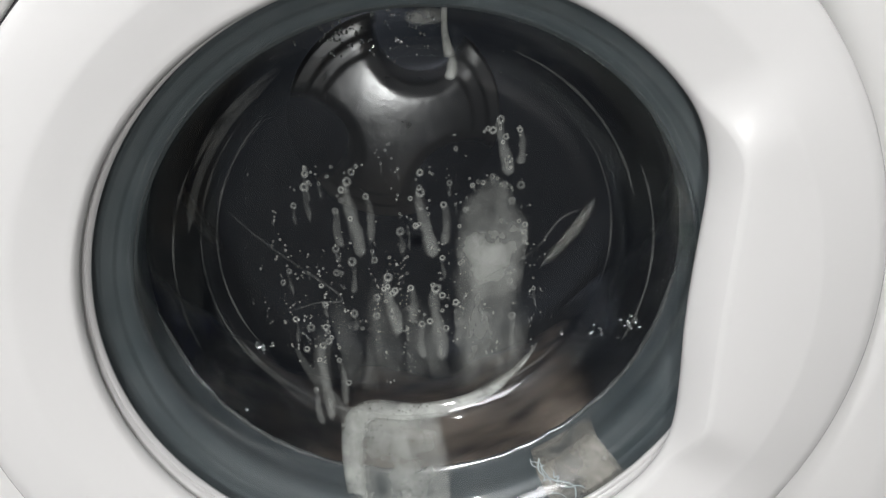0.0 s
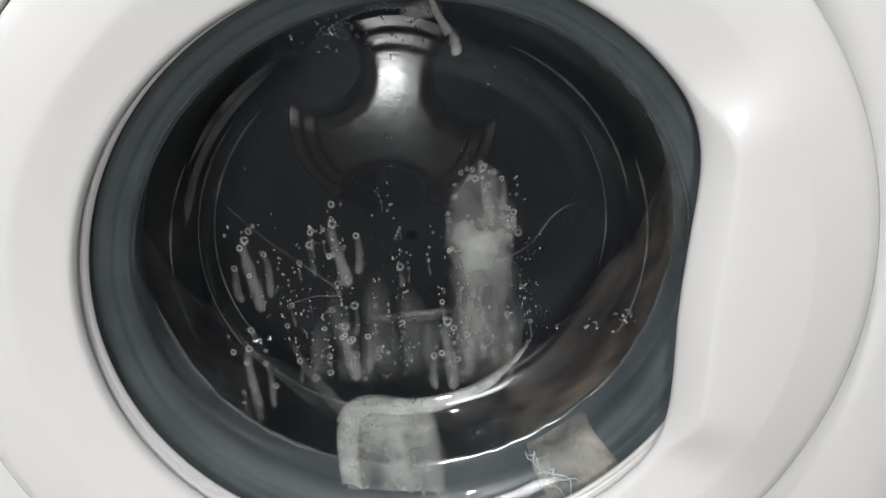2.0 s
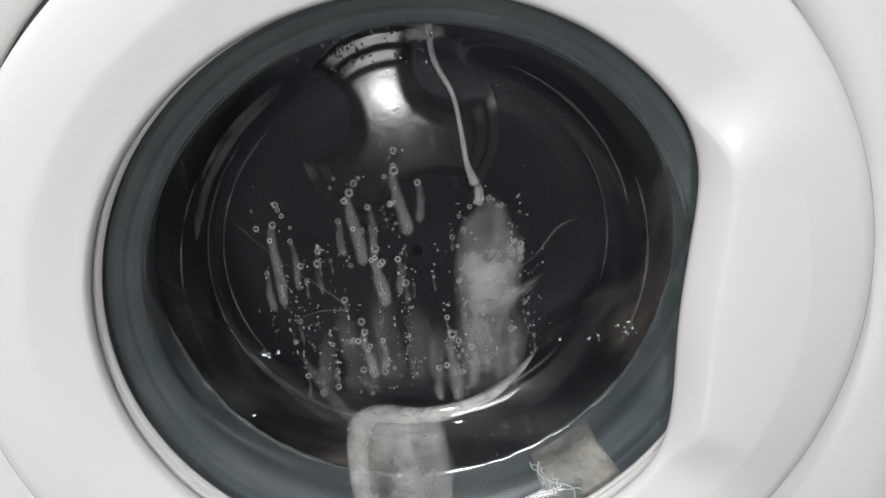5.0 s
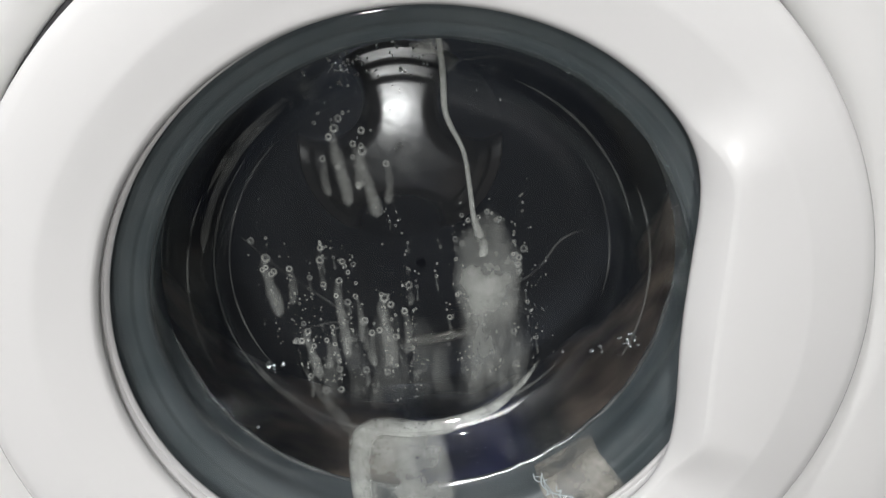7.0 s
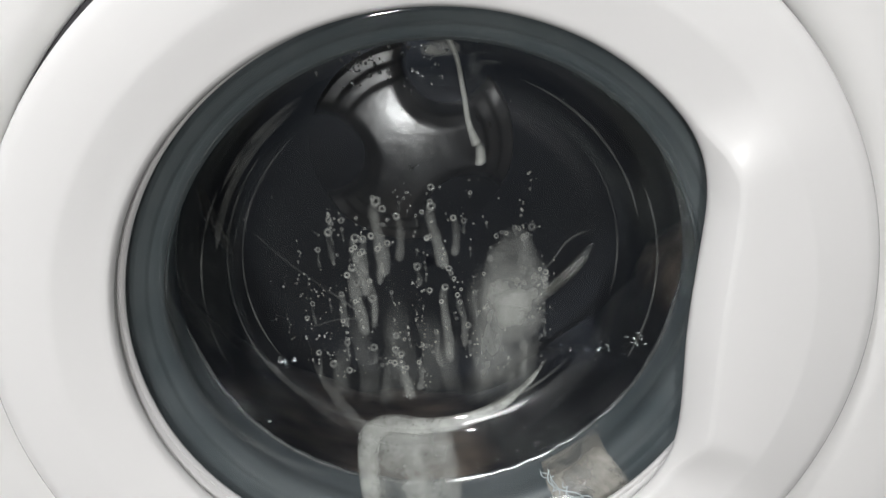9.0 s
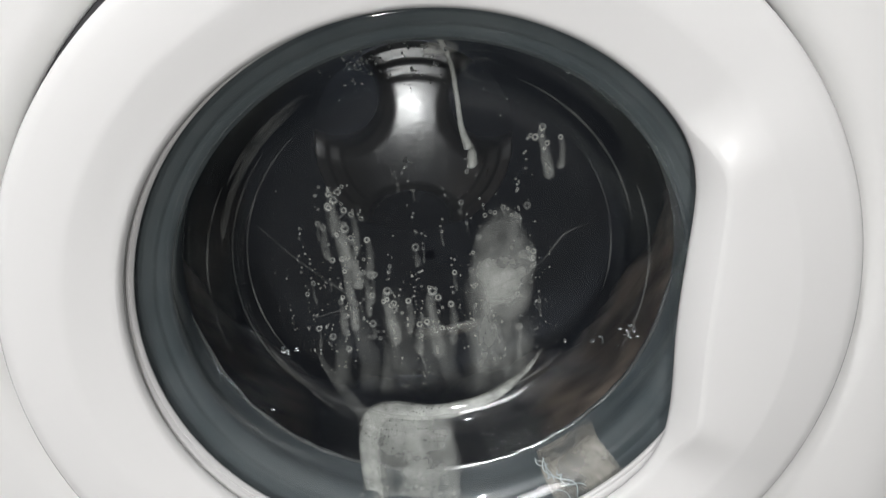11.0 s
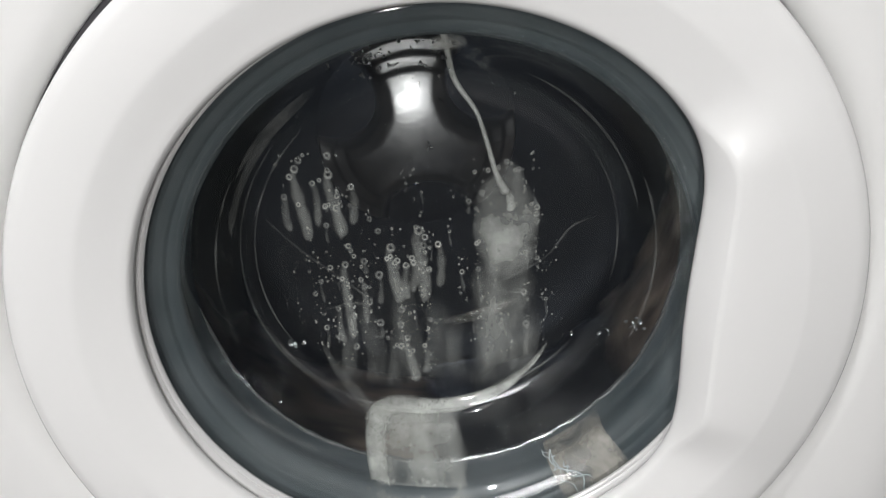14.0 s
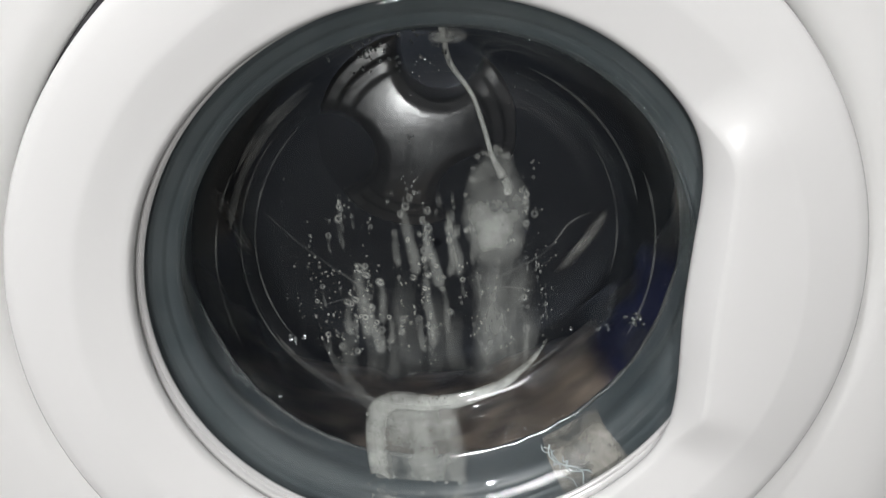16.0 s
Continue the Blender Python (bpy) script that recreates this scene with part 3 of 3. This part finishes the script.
bm = bmesh.new()
band(bm, 0, 0, 0.045, 0.104, 0.18, 12)
part("film", bm, M_RUN, run)
for k, (x, z, w, h) in enumerate(((-0.022, -0.020, 0.014, 0.080), (-0.046, -0.030, 0.011, 0.068), (-0.004, -0.034, 0.014, 0.064), (-0.032, -0.055, 0.009, 0.046), (-0.060, -0.048, 0.009, 0.046), (0.008, -0.050, 0.010, 0.050))):
    e = thing("lather_trace", at_film(x, z, Y_FILM - 0.0008), "faint upright trace of drained lather on the glass", "lather", "lather traces")
    bm = bmesh.new()
    band(bm, 0, 0, w * 1.3, h, 0.055, 60 + k)
    part("film", bm, M_RUN, e)

# pool of lather between the bowl and the gasket
pool = thing("lather_pool", pose(0, 0, Z0), "thick bubbly pool of lather over the gasket", "lather")
POOL_LINE = [(0.0960, 0.0905), (0.1085, 0.0885), (0.1165, 0.0835), (0.1235, 0.0745), (0.1310, 0.0620), (0.1380, 0.0500), (0.1410, 0.0420), (0.1465, 0.0345), (0.1520, 0.0300), (0.1585, 0.0245)]


def on_bowl(x, s):
    """A point on the outside of the bowl below its middle, s from the flat (0) to the gasket (1), and the way off it."""
    f = max(0.0, min(0.9999, s)) * (len(POOL_LINE) - 1)
    i = int(f)
    (r0, y0), (r1, y1) = POOL_LINE[i], POOL_LINE[i + 1]
    r, y = r0 + (r1 - r0) * (f - i), y0 + (y1 - y0) * (f - i)
    z = -math.sqrt(max(r * r - x * x, 1e-6))
    if s < 0:
        y, z = 0.0915, z - s * 0.10
    return Vector((x, y + 0.0010, z)), Vector((x / r * 0.6, 0.8 if s < 0.15 else 0.35, z / r * 0.6)).normalized()


def rope(bm, line, widths, cover, thick):
    """A rounded rope of lather along (x, s) points on the bowl."""
    mid = smooth_curve([(x, s, 0) for x, s in line], 8)
    rad = smooth_curve([(w, 0, 0) for w in widths], 8)

    def fn(u, v):
        i = min(len(mid) - 1, round(v * (len(mid) - 1)))
        d = mid[min(i + 1, len(mid) - 1)] - mid[max(i - 1, 0)]
        d = Vector((d.x, d.y * 0.10)).normalized()
        a = 2 * u - 1
        w = rad[i].x * (1 + 0.22 * noise.noise(Vector((v * 9, 5, a * 0.5))))
        p, off = on_bowl(mid[i].x - d.y * a * w, mid[i].y + d.x * a * w / 0.10)
        ends = min(1.0, v * 12, (1 - v) * 12 + 0.2)
        return p, off, thick * (1 - a * a) ** 0.5 * ends, cover * (1 - abs(a) ** 3.5) * ends
    skin(bm, fn, 10, len(mid) - 1)


for line, widths, cover in (([(-0.076, 0.02), (-0.068, 0.10), (-0.058, 0.19), (-0.047, 0.30)], (0.0016, 0.0042, 0.0058, 0.0050), 0.05),):
    bm = bmesh.new()
    rope(bm, line, widths, cover, 0.0015)
    part("trickle", bm, M_SMEAR, pool, "thin trickle of lather")
bm = bmesh.new()
rope(bm, [(0.068, 0.05), (0.054, 0.10), (0.036, 0.145), (0.014, 0.175), (-0.012, 0.185), (-0.034, 0.19), (-0.045, 0.28), (-0.048, 0.46), (-0.047, 0.70), (-0.048, 0.99)],
     (0.0008, 0.0026, 0.0046, 0.0058, 0.0064, 0.0068, 0.0072, 0.0070, 0.0066, 0.0068), 0.56, 0.004)
part("arch", bm, M_FOAM, pool)
bm = bmesh.new()


def sheet(u, v):
    a = 2 * u - 1
    x = -0.022 + a * (0.029 + 0.004 * noise.noise(Vector((v * 4, 2, 1))))
    p, off = on_bowl(x, 0.20 + 0.79 * v)
    hole = 0.85 * math.exp(-(((x + 0.033) / 0.0055) ** 2 + ((v - 0.55) / 0.16) ** 2))
    return p, off, 0.003 * (1 - a ** 4), 0.43 * (1 - abs(a) ** 3) * (1 - hole) * (0.80 + 0.5 * noise.noise(Vector((x * 60, v * 2, 4))))


skin(bm, sheet, 30, 26)
part("sheet", bm, M_FOAM, pool)
for line in ([(-0.006, 0.22), (0.002, 0.45), (0.001, 0.70), (0.004, 0.98)], [(-0.022, 0.30), (-0.018, 0.55), (-0.020, 0.98)]):
    bm = bmesh.new()
    rope(bm, line, (0.006, 0.0075, 0.0065, 0.007)[:len(line)], 0.12, 0.003)
    part("fold", bm, M_CLUMP, pool)
bm = bmesh.new()
for i in range(60):
    x, v = rng.uniform(-0.056, 0.004), rng.uniform(0.2, 0.98)
    p, off = on_bowl(x, v)
    bubble(bm, p.x, p.y - 0.0016, p.z, rng.uniform(0.0005, 0.0014), 0.5)
part("bubbles", bm, M_CLUMP, pool)
tagged(part("wet_rim", lathe([(0.1436 + 0.0017 * math.cos(a), 0.0660 + 0.0017 * math.sin(a)) for a in (math.pi * 2 * k / 10 for k in range(11))], 160,
                             lambda r, y, a: (r + 0.0040 * max(0.0, min(1.0, (math.sin(a) + 0.25) / 0.3)) + (0.0004 + 0.0012 * max(0.0, -math.sin(a))) * noise.noise(Vector((math.cos(a) * 14, math.sin(a) * 14, y * 300))), 0.040 + (y - 0.040) * (0.12 + 0.88 * (lambda k: k * k * (3 - 2 * k))(max(0.0, min(1.0, (0.22 - math.sin(a)) / 0.40)))))), M_WETRIM), "thin line of water along the gasket's edge", "water").matrix_world = CENTRE

# fine drops left all over the flat of the bowl
bm = bmesh.new()
columns = [rng.uniform(-0.095, 0.085) for _ in range(34)]
for i in range(520):
    x, z = rng.choice(columns) + rng.gauss(0, 0.0016), 0.05 - 0.145 * rng.random() ** 0.62
    if x * x + z * z > 0.0110 or (z > 0.0 and rng.random() < 0.55):
        continue
    bead(bm, x, Y_FILM - 0.0008, z, rng.choice((0.00025, 0.0003, 0.0004, 0.0006)) * rng.uniform(0.8, 1.3), rng.choice((1, 1, 1.5, 2.2)))
tagged(part("soap_drops", bm, M_DROP), "fine soapy drops over the glass", "drops", kind="stuff").matrix_world = CENTRE
SLIDERS = []
for k in range(3):
    bm = bmesh.new()
    for i in range(26):
        x, z = rng.choice(columns) * 0.85 + rng.gauss(0, 0.002), rng.uniform(-0.080, 0.040)
        if x * x + z * z < 0.0092:
            q = 0.0009 + 0.0019 * rng.random() ** 2
            bubble(bm, x, Y_FILM, z, q, 0.34)
            if rng.random() < 0.5:
                drip(bm, x, z - q * 0.6, q * 1.8, q * rng.uniform(3, 9), 0.11, rng.random() * 9, y=Y_FILM + 0.0003)
            for _ in range(rng.randint(1, 3)):
                bubble(bm, x + rng.gauss(0, 0.0012), Y_FILM, z + rng.uniform(0.003, 0.012), rng.uniform(0.0004, 0.0009), 0.5, 8)
    ob = tagged(part("soap_bubbles", bm, M_SMEAR), "ring-shaped soap bubbles sliding down the glass", "bubbles", kind="stuff")
    ob.matrix_world = CENTRE
    SLIDERS.append(ob)

# bright water beads on the bowl's edge and along the top of the gasket
def beads(spots, seed):
    r = random.Random(seed)
    bm = bmesh.new()
    for x, y, z, n, spread, size in spots:
        for i in range(n):
            bead(bm, x + r.gauss(0, spread), y, z + r.gauss(0, spread * 0.5), size * r.uniform(0.6, 1.6), r.choice((1, 0.6, 1.8)))
    return bm


tagged(part("water_beads", beads([(0.119, 0.0775, -0.061, 8, 0.004, 0.0011), (0.104, 0.081, -0.068, 9, 0.007, 0.0009), (-0.093, 0.0855, -0.058, 10, 0.003, 0.0010), (-0.113, 0.068, -0.090, 10, 0.003, 0.0012),
                                  (-0.106, 0.058, -0.116, 8, 0.004, 0.0008), (-0.006, 0.076, 0.129, 60, 0.016, 0.0006), (-0.034, 0.078, 0.122, 40, 0.009, 0.0006), (0.0, 0.080, 0.112, 26, 0.022, 0.0003), (0.045, 0.083, 0.098, 10, 0.020, 0.0003)], 4), M_BEAD),
       "glinting water beads on the bowl's edge", "drops", kind="stuff").matrix_world = CENTRE

# moulded creases in the flat of the bowl
for pts in ([(-0.1014, 0, 0.027), (-0.0806, 0, 0.0024), (-0.0458, 0, -0.0325), (-0.0603, 0, -0.035), (-0.0785, 0, -0.0392)],
            [(0.0990, 0, 0.010), (0.0828, 0, 0.0038), (0.0654, 0, -0.0158), (0.0309, 0, -0.0334), (0.0504, 0, -0.0382), (0.0737, 0, -0.0466)]):
    e = part("moulded_crease", tube([(x, 0.0912, z) for x, _, z in pts], [0.0005] + [0.0008] * (len(pts) - 3) + [0.0006, 0.0002], 8, 8, 0.4), M_CREASE, door, "soap-lined moulded crease in the glass")

# faint pale lines that paint the gloss along the shoulder of the bowl
for r, y, a0, a1, w in ((0.1100, 0.0865, 132, 214, 0.0007), (0.1235, 0.0735, 120, 168, 0.0022), (0.1280, 0.0650, 112, 150, 0.0016), (0.1180, 0.0812, 140, 226, 0.0006), (0.1110, 0.0862, -18, 46, 0.0007), (0.1225, 0.0745, 10, 62, 0.0008),
                        (0.1165, 0.0825, 206, 252, 0.0009), (0.1095, 0.0867, 292, 318, 0.0010), (0.1300, 0.0610, 150, 200, 0.0007), (0.1290, 0.0630, -30, 20, 0.0008)):
    pts = [(r * math.cos(math.radians(a)), y + 0.0006, r * math.sin(math.radians(a))) for a in (a0 + (a1 - a0) * k / 9 for k in range(10))]
    part("pale_line", tube(pts, [0.0002] + [w * (0.7 + 0.6 * rng.random()) for _ in range(8)] + [0.0002], 8, 5, 0.5), M_GLOSS, door, "faint painted gloss line on the glass shoulder")

# spout puddle and jet
bm = bmesh.new()
mound(bm, 0.024, 0.010, 0.40, 77, 0.0, thick=0.003)
tagged(part("spout_drip", bm, M_CLUMP), "drip of soapy water under the upper gasket", "water").matrix_world = pose(0.014, 0.078, Z0 + 0.129)
jet = thing("water_jet", at_film(0.02, 0.12, 0.0955), "thin white jet of soapy water from the gasket", "water")
part("cord", tube([(0.004, 0, 0.125), (0.001, 0, 0.100), (-0.0025, 0, 0.078), (0.0020, 0, 0.055), (0.0010, 0, 0.034), (-0.0010, 0, 0.014), (0, 0, 0)], (0.0016, 0.0019, 0.0017, 0.0014, 0.0015, 0.0018, 0.0030), 10, 8), M_WATER, jet)
bm = bmesh.new()
drip(bm, 0, 0.006, 0.008, 0.020, 0.60, 3)
part("head", bm, M_CLUMP, jet)

# beige patch painted as a reflection of the room, and pale squiggly lines on the gasket
def reflection_patch():
    prof = [(0.1640, 0.0240), (0.1610, 0.0275), (0.1555, 0.0306), (0.1490, 0.0345), (0.1452, 0.0372), (0.1438, 0.0420), (0.1438, 0.0500), (0.1434, 0.0600)]
    rings = []
    for off in (0.0, 0.0009):
        for r, y in (prof if off == 0 else prof[::-1]):
            rings.append([((r - off) * math.cos(a), y - off, (r - off) * math.sin(a)) for a in (math.radians(-50 - 17 * i / 14 - 0.5 * math.sin(i * 2.1)) for i in range(15))])
    rings.append(rings[0])
    return loft(rings, closed=False)


tagged(part("beige_patch", reflection_patch(), M_PATCH), "beige patch on the gasket, a painted reflection of the room", "label").matrix_world = CENTRE
thread = thing("pale_squiggle", CENTRE, "pale tangled lines over the gasket", "thread")
for k, (x0, x1, r0, r1) in enumerate(((0.0535, 0.0740, 0.1335, 0.1640), (0.0560, 0.0790, 0.1350, 0.1630), (0.0545, 0.0640, 0.1345, 0.1480), (0.0640, 0.0800, 0.1440, 0.1600))):
    pts = []
    for i in range(14):
        u = i / 13
        x = x0 + (x1 - x0) * u + 0.0022 * math.sin(u * 7 + k * 2.6) + 0.0012 * math.sin(u * 17 + k)
        r = r0 + (r1 - r0) * u + 0.0013 * math.cos(u * 12 + k * 1.7)
        pts.append((x, 0.0405 - 0.0160 * (r - 0.1335) / 0.0305 - 0.0006, -math.sqrt(r * r - x * x)))
    part("strand", tube(pts, [0.0002] + [0.0003 + 0.00015 * (k % 2)] * 12 + [0.0002], 6, 4), M_SQUIGGLE, thread)


# ---------------------------------------------------------------- motion of things
SPLASHES = {
    0.0: [(-0.0351, 0.0399), (0.0046, 0.0292), (-0.0601, -0.0632), (-0.0178, -0.0220), (0.0093, -0.0324), (0.0513, 0.0678)],
    0.5: [(-0.0861, 0.0584), (-0.0087, 0.0506), (-0.0427, 0.0507), (-0.0307, -0.0137), (-0.0012, -0.0550), (0.0425, 0.0454)],
    1.0: [(-0.0684, 0.0571), (-0.0376, 0.0573), (-0.0808, 0.0246), (-0.0203, -0.0368), (-0.0085, 0.0025), (-0.1078, 0.0135)],
    1.5: [(-0.0680, 0.0461), (-0.0362, 0.0395), (-0.0997, 0.0117), (-0.0242, 0.0034), (0.0208, -0.0015), (0.0410, 0.0713)],
    2.0: [(-0.0947, 0.0060), (-0.0444, 0.0111), (-0.1024, -0.0649), (-0.0440, -0.0562), (0.0168, -0.0597), (0.0425, 0.0365)],
    2.5: [(0.0304, 0.0296), (0.0937, 0.0366), (0.0315, -0.0600), (-0.0202, -0.0616), (-0.0636, -0.0804), (-0.0362, -0.0517)],
    3.0: [(-0.0096, -0.0523), (0.0455, 0.0093), (0.0206, -0.0642), (0.0847, -0.0137), (-0.0400, -0.0485), (-0.1066, -0.0401)],
    3.5: [(-0.0692, 0.0750), (-0.0090, 0.0378), (0.0431, 0.0457), (0.0729, -0.0227), (0.1019, -0.0150), (-0.0560, -0.0690)],
    4.0: [(-0.0718, 0.0554), (-0.0886, 0.0079), (-0.0471, -0.0007), (-0.0299, 0.0333), (-0.0986, 0.0271), (0.0133, 0.0069)],
    6.5: [(-0.0812, 0.0630), (-0.0531, 0.0600), (-0.0710, -0.0018), (-0.0463, 0.0101), (-0.0147, 0.0281), (0.0104, 0.0533)],
    7.0: [(-0.0411, 0.0868), (-0.0270, 0.0721), (-0.0490, -0.0069), (-0.0895, 0.0125), (-0.0236, -0.0212), (-0.0715, -0.0386)],
    7.5: [(-0.0649, 0.0842), (-0.0467, 0.0521), (-0.0410, 0.0161), (-0.0237, 0.0251), (-0.0089, 0.0054), (-0.0223, -0.0309)],
    8.0: [(-0.0792, 0.0574), (-0.0662, 0.0596), (-0.0483, 0.0190), (-0.0533, -0.0252), (-0.0208, 0.0306), (-0.0350, -0.0120)],
    8.5: [(-0.0739, 0.0204), (-0.0709, 0.0054), (-0.0465, -0.0010), (-0.0528, -0.0586), (-0.0070, -0.0128), (-0.0282, -0.0573)],
    11.0: [(-0.0548, 0.0405), (-0.0501, 0.0215), (-0.0504, 0.0025), (-0.0284, -0.0231), (-0.0003, -0.0260), (0.0721, 0.0752)],
    11.5: [(-0.0471, -0.0002), (-0.0072, -0.0003), (-0.0296, -0.0373), (-0.0654, 0.0497), (0.0859, 0.0356), (-0.0508, 0.0302)],
    12.0: [(-0.0669, 0.0340), (0.0027, 0.0347), (-0.0161, -0.0086), (-0.0247, -0.0274), (0.0700, 0.0607), (0.0899, 0.0301)],
    12.5: [(-0.0176, 0.0217), (-0.0091, -0.0018), (0.0072, -0.0189), (-0.0666, 0.0114), (0.0683, 0.0173), (0.0855, 0.0082)],
    13.0: [(-0.0135, 0.0492), (-0.0014, 0.0298), (-0.0182, -0.0102), (-0.0434, 0.0189), (-0.0983, 0.0425), (0.0211, 0.0638)],
    13.5: [(-0.0123, 0.0171), (-0.0063, 0.0052), (-0.0227, -0.0484), (-0.0043, -0.0422), (-0.0291, 0.0408), (-0.0480, -0.0139)],
    14.0: [(-0.0805, 0.0588), (-0.0611, 0.0535), (-0.0573, -0.0066), (-0.0285, 0.0021), (-0.0103, 0.0119), (-0.0232, -0.0625)],
    14.5: [(-0.0779, 0.0511), (-0.0554, 0.0418), (-0.0509, 0.0191), (-0.0314, 0.0059), (-0.0103, -0.0396), (-0.0577, -0.0470)],
    15.0: [(-0.0119, 0.0499), (-0.0142, -0.0020), (-0.0714, 0.0149), (-0.0510, 0.0130), (-0.0479, -0.0261), (-0.0467, -0.0504)],
    15.5: [(-0.0179, 0.0106), (-0.0052, -0.0060), (0.0077, -0.0229), (0.0103, -0.0391), (-0.0708, 0.0155), (-0.0463, -0.0335)],
    16.0: [(-0.0174, 0.0253), (-0.0048, 0.0090), (-0.0070, -0.0221), (0.0096, 0.0153), (-0.0488, -0.0140), (-0.0444, -0.0427)],
}
CLUMP = [(0.0, 0.0435, -0.0065), (0.5, 0.0361, -0.0193), (1.0, 0.0395, -0.0439), (1.5, 0.0384, 0.0351), (2.0, 0.0398, -0.0019), (2.5, 0.0305, 0.0047), (3.0, 0.0449, -0.0317), (3.5, 0.0361, -0.0144), (4.0, 0.0409, -0.0038), (6.5, 0.0458, 0.0033), (7.0, 0.0389, -0.0133), (7.5, 0.0310, 0.0301), (8.0, 0.0398, 0.0062), (8.5, 0.0494, -0.0113), (11.0, 0.0448, -0.0147), (11.5, 0.0492, 0.0169), (12.0, 0.0472, -0.0034), (12.5, 0.0364, 0.0314), (13.0, 0.0439, 0.0030), (13.5, 0.0465, 0.0190), (14.0, 0.0436, 0.0105), (14.5, 0.0442, 0.0177), (15.0, 0.0356, -0.0029), (15.5, 0.0463, 0.0121), (16.0, 0.0375, 0.0165)]
STREAM = [  # t, x and z of the lower end, lean from the plumb line
    (0.0, 0.0258, 0.1030, 2.8), (0.5, 0.0215, 0.1260, 22.6), (1.0, 0.0302, 0.0891, 22.8), (1.5, 0.0260, 0.0775, 12.2), (2.0, 0.0286, 0.1118, 21.8), (2.5, 0.0243, 0.1196, 17.3), (3.0, 0.0248, 0.0738, 5.9), (3.5, 0.0245, 0.1159, 4.9), (4.0, 0.0384, 0.0361, 12.8), (6.5, 0.0333, 0.0334, 9.2), (7.0, 0.0362, 0.0093, 9.1), (7.5, 0.0290, 0.0513, 6.6), (8.0, 0.0265, 0.0924, 17.8), (8.5, 0.0320, 0.0710, 12.4), (11.0, 0.0280, 0.0634, 10.3), (11.5, 0.0318, 0.0603, 13.8), (12.0, 0.0422, 0.0418, 20.4), (12.5, 0.0384, 0.0458, 19.2), (13.0, 0.0210, 0.1083, 15.3), (13.5, 0.0358, 0.0493, 15.1), (14.0, 0.0443, 0.0292, 18.3), (14.5, 0.0416, 0.0384, 18.6), (15.0, 0.0350, 0.0384, 15.2), (15.5, 0.0455, 0.0381, 23.8), (16.0, 0.0428, 0.0365, 18.8)]
# lean of the drum's upper arm, clockwise from upright
ARM = [(0.0, -40), (0.5, 52), (1.0, 22), (1.5, 8), (2.0, 10), (2.5, -15), (3.0, -10), (3.5, 60), (4.0, -40), (6.5, -40), (7.0, 5), (7.5, -12), (8.0, -40), (8.5, 48),
       (11.0, 6), (11.5, 46), (12.0, -42), (12.5, -13), (13.0, 6), (13.5, -38), (14.0, -3), (14.5, -40), (15.0, 4), (15.5, -16), (16.0, -40)]


def spin(t):
    """The drum's turn in degrees, anticlockwise: about 145 turns a minute, in step with the arms."""
    best = []
    last = None
    for s, lean in ARM:
        want = 120 if last is None else last[1] + (820 if s == 6.5 else 862) * (s - last[0])
        turn = -lean + 120 * round((want + lean) / 120)
        last = (s, turn)
        best.append(last)
    for (s, a), (u, b) in zip(best, best[1:]):
        if s <= t <= u:
            return a + (b - a) * (t - s) / (u - s)
    return best[-1][1]


def motions():
    turns = [(k / 30, -spin(k / 30)) for k in range(481)]
    walk(drum, [(t, pose(AXIS[0], 0, AXIS[1], 0, a, 0)) for t, a in turns])
    for g in LAUNDRY:
        walk(g, [(t, pose(AXIS[0], 0, Z0 + AXIS[1], 0, a, 0)) for t, a in turns])
    # each splash slides down, then the next one lands
    times = sorted(SPLASHES)
    marks = times[:9] + [4.5, 5.0, 5.5, 6.0] + times[9:14] + [9.0, 9.5, 10.0, 10.5] + times[14:]
    for i, e in enumerate(SPLASH):
        rows = []
        for k, t in enumerate(marks):
            x, z = SPLASHES[t][i] if t in SPLASHES else SPLASHES[times[(k * 5 + i) % len(times)]][i]
            rows.append((t, at_film(x, z)))
            if t < 16:
                rows.append((t + 0.4, at_film(x + 0.0004, z - 0.010)))
        walk(e, rows)
    rows = []
    for t, x, z in CLUMP:
        rows.append((t, at_film(x, z)))
        if t < 16:
            rows.append((t + 0.35, at_film(x, z - 0.014)))
    walk(clump, rows)
    walk(jet, [(t, pose(x, 0.0955, Z0 + z, 0, -lean, 0)) for t, x, z, lean in STREAM])
    for k, ob in enumerate(SLIDERS):
        rows = []
        for c in range(6):
            t0 = c * 16 / 6
            rows += [(t0, pose(0, 0, Z0 + 0.012 + 0.003 * k)), (t0 + 2.5, pose(0, 0, Z0 - 0.016 - 0.004 * k))]
        walk(ob, rows + [(16.0, pose(0, 0, Z0))])
    walk(pool, [(k * 0.5, pose(0.0012 * math.sin(k * 1.3), 0, Z0 + 0.0015 * math.sin(k * 0.9))) for k in range(33)])


motions()
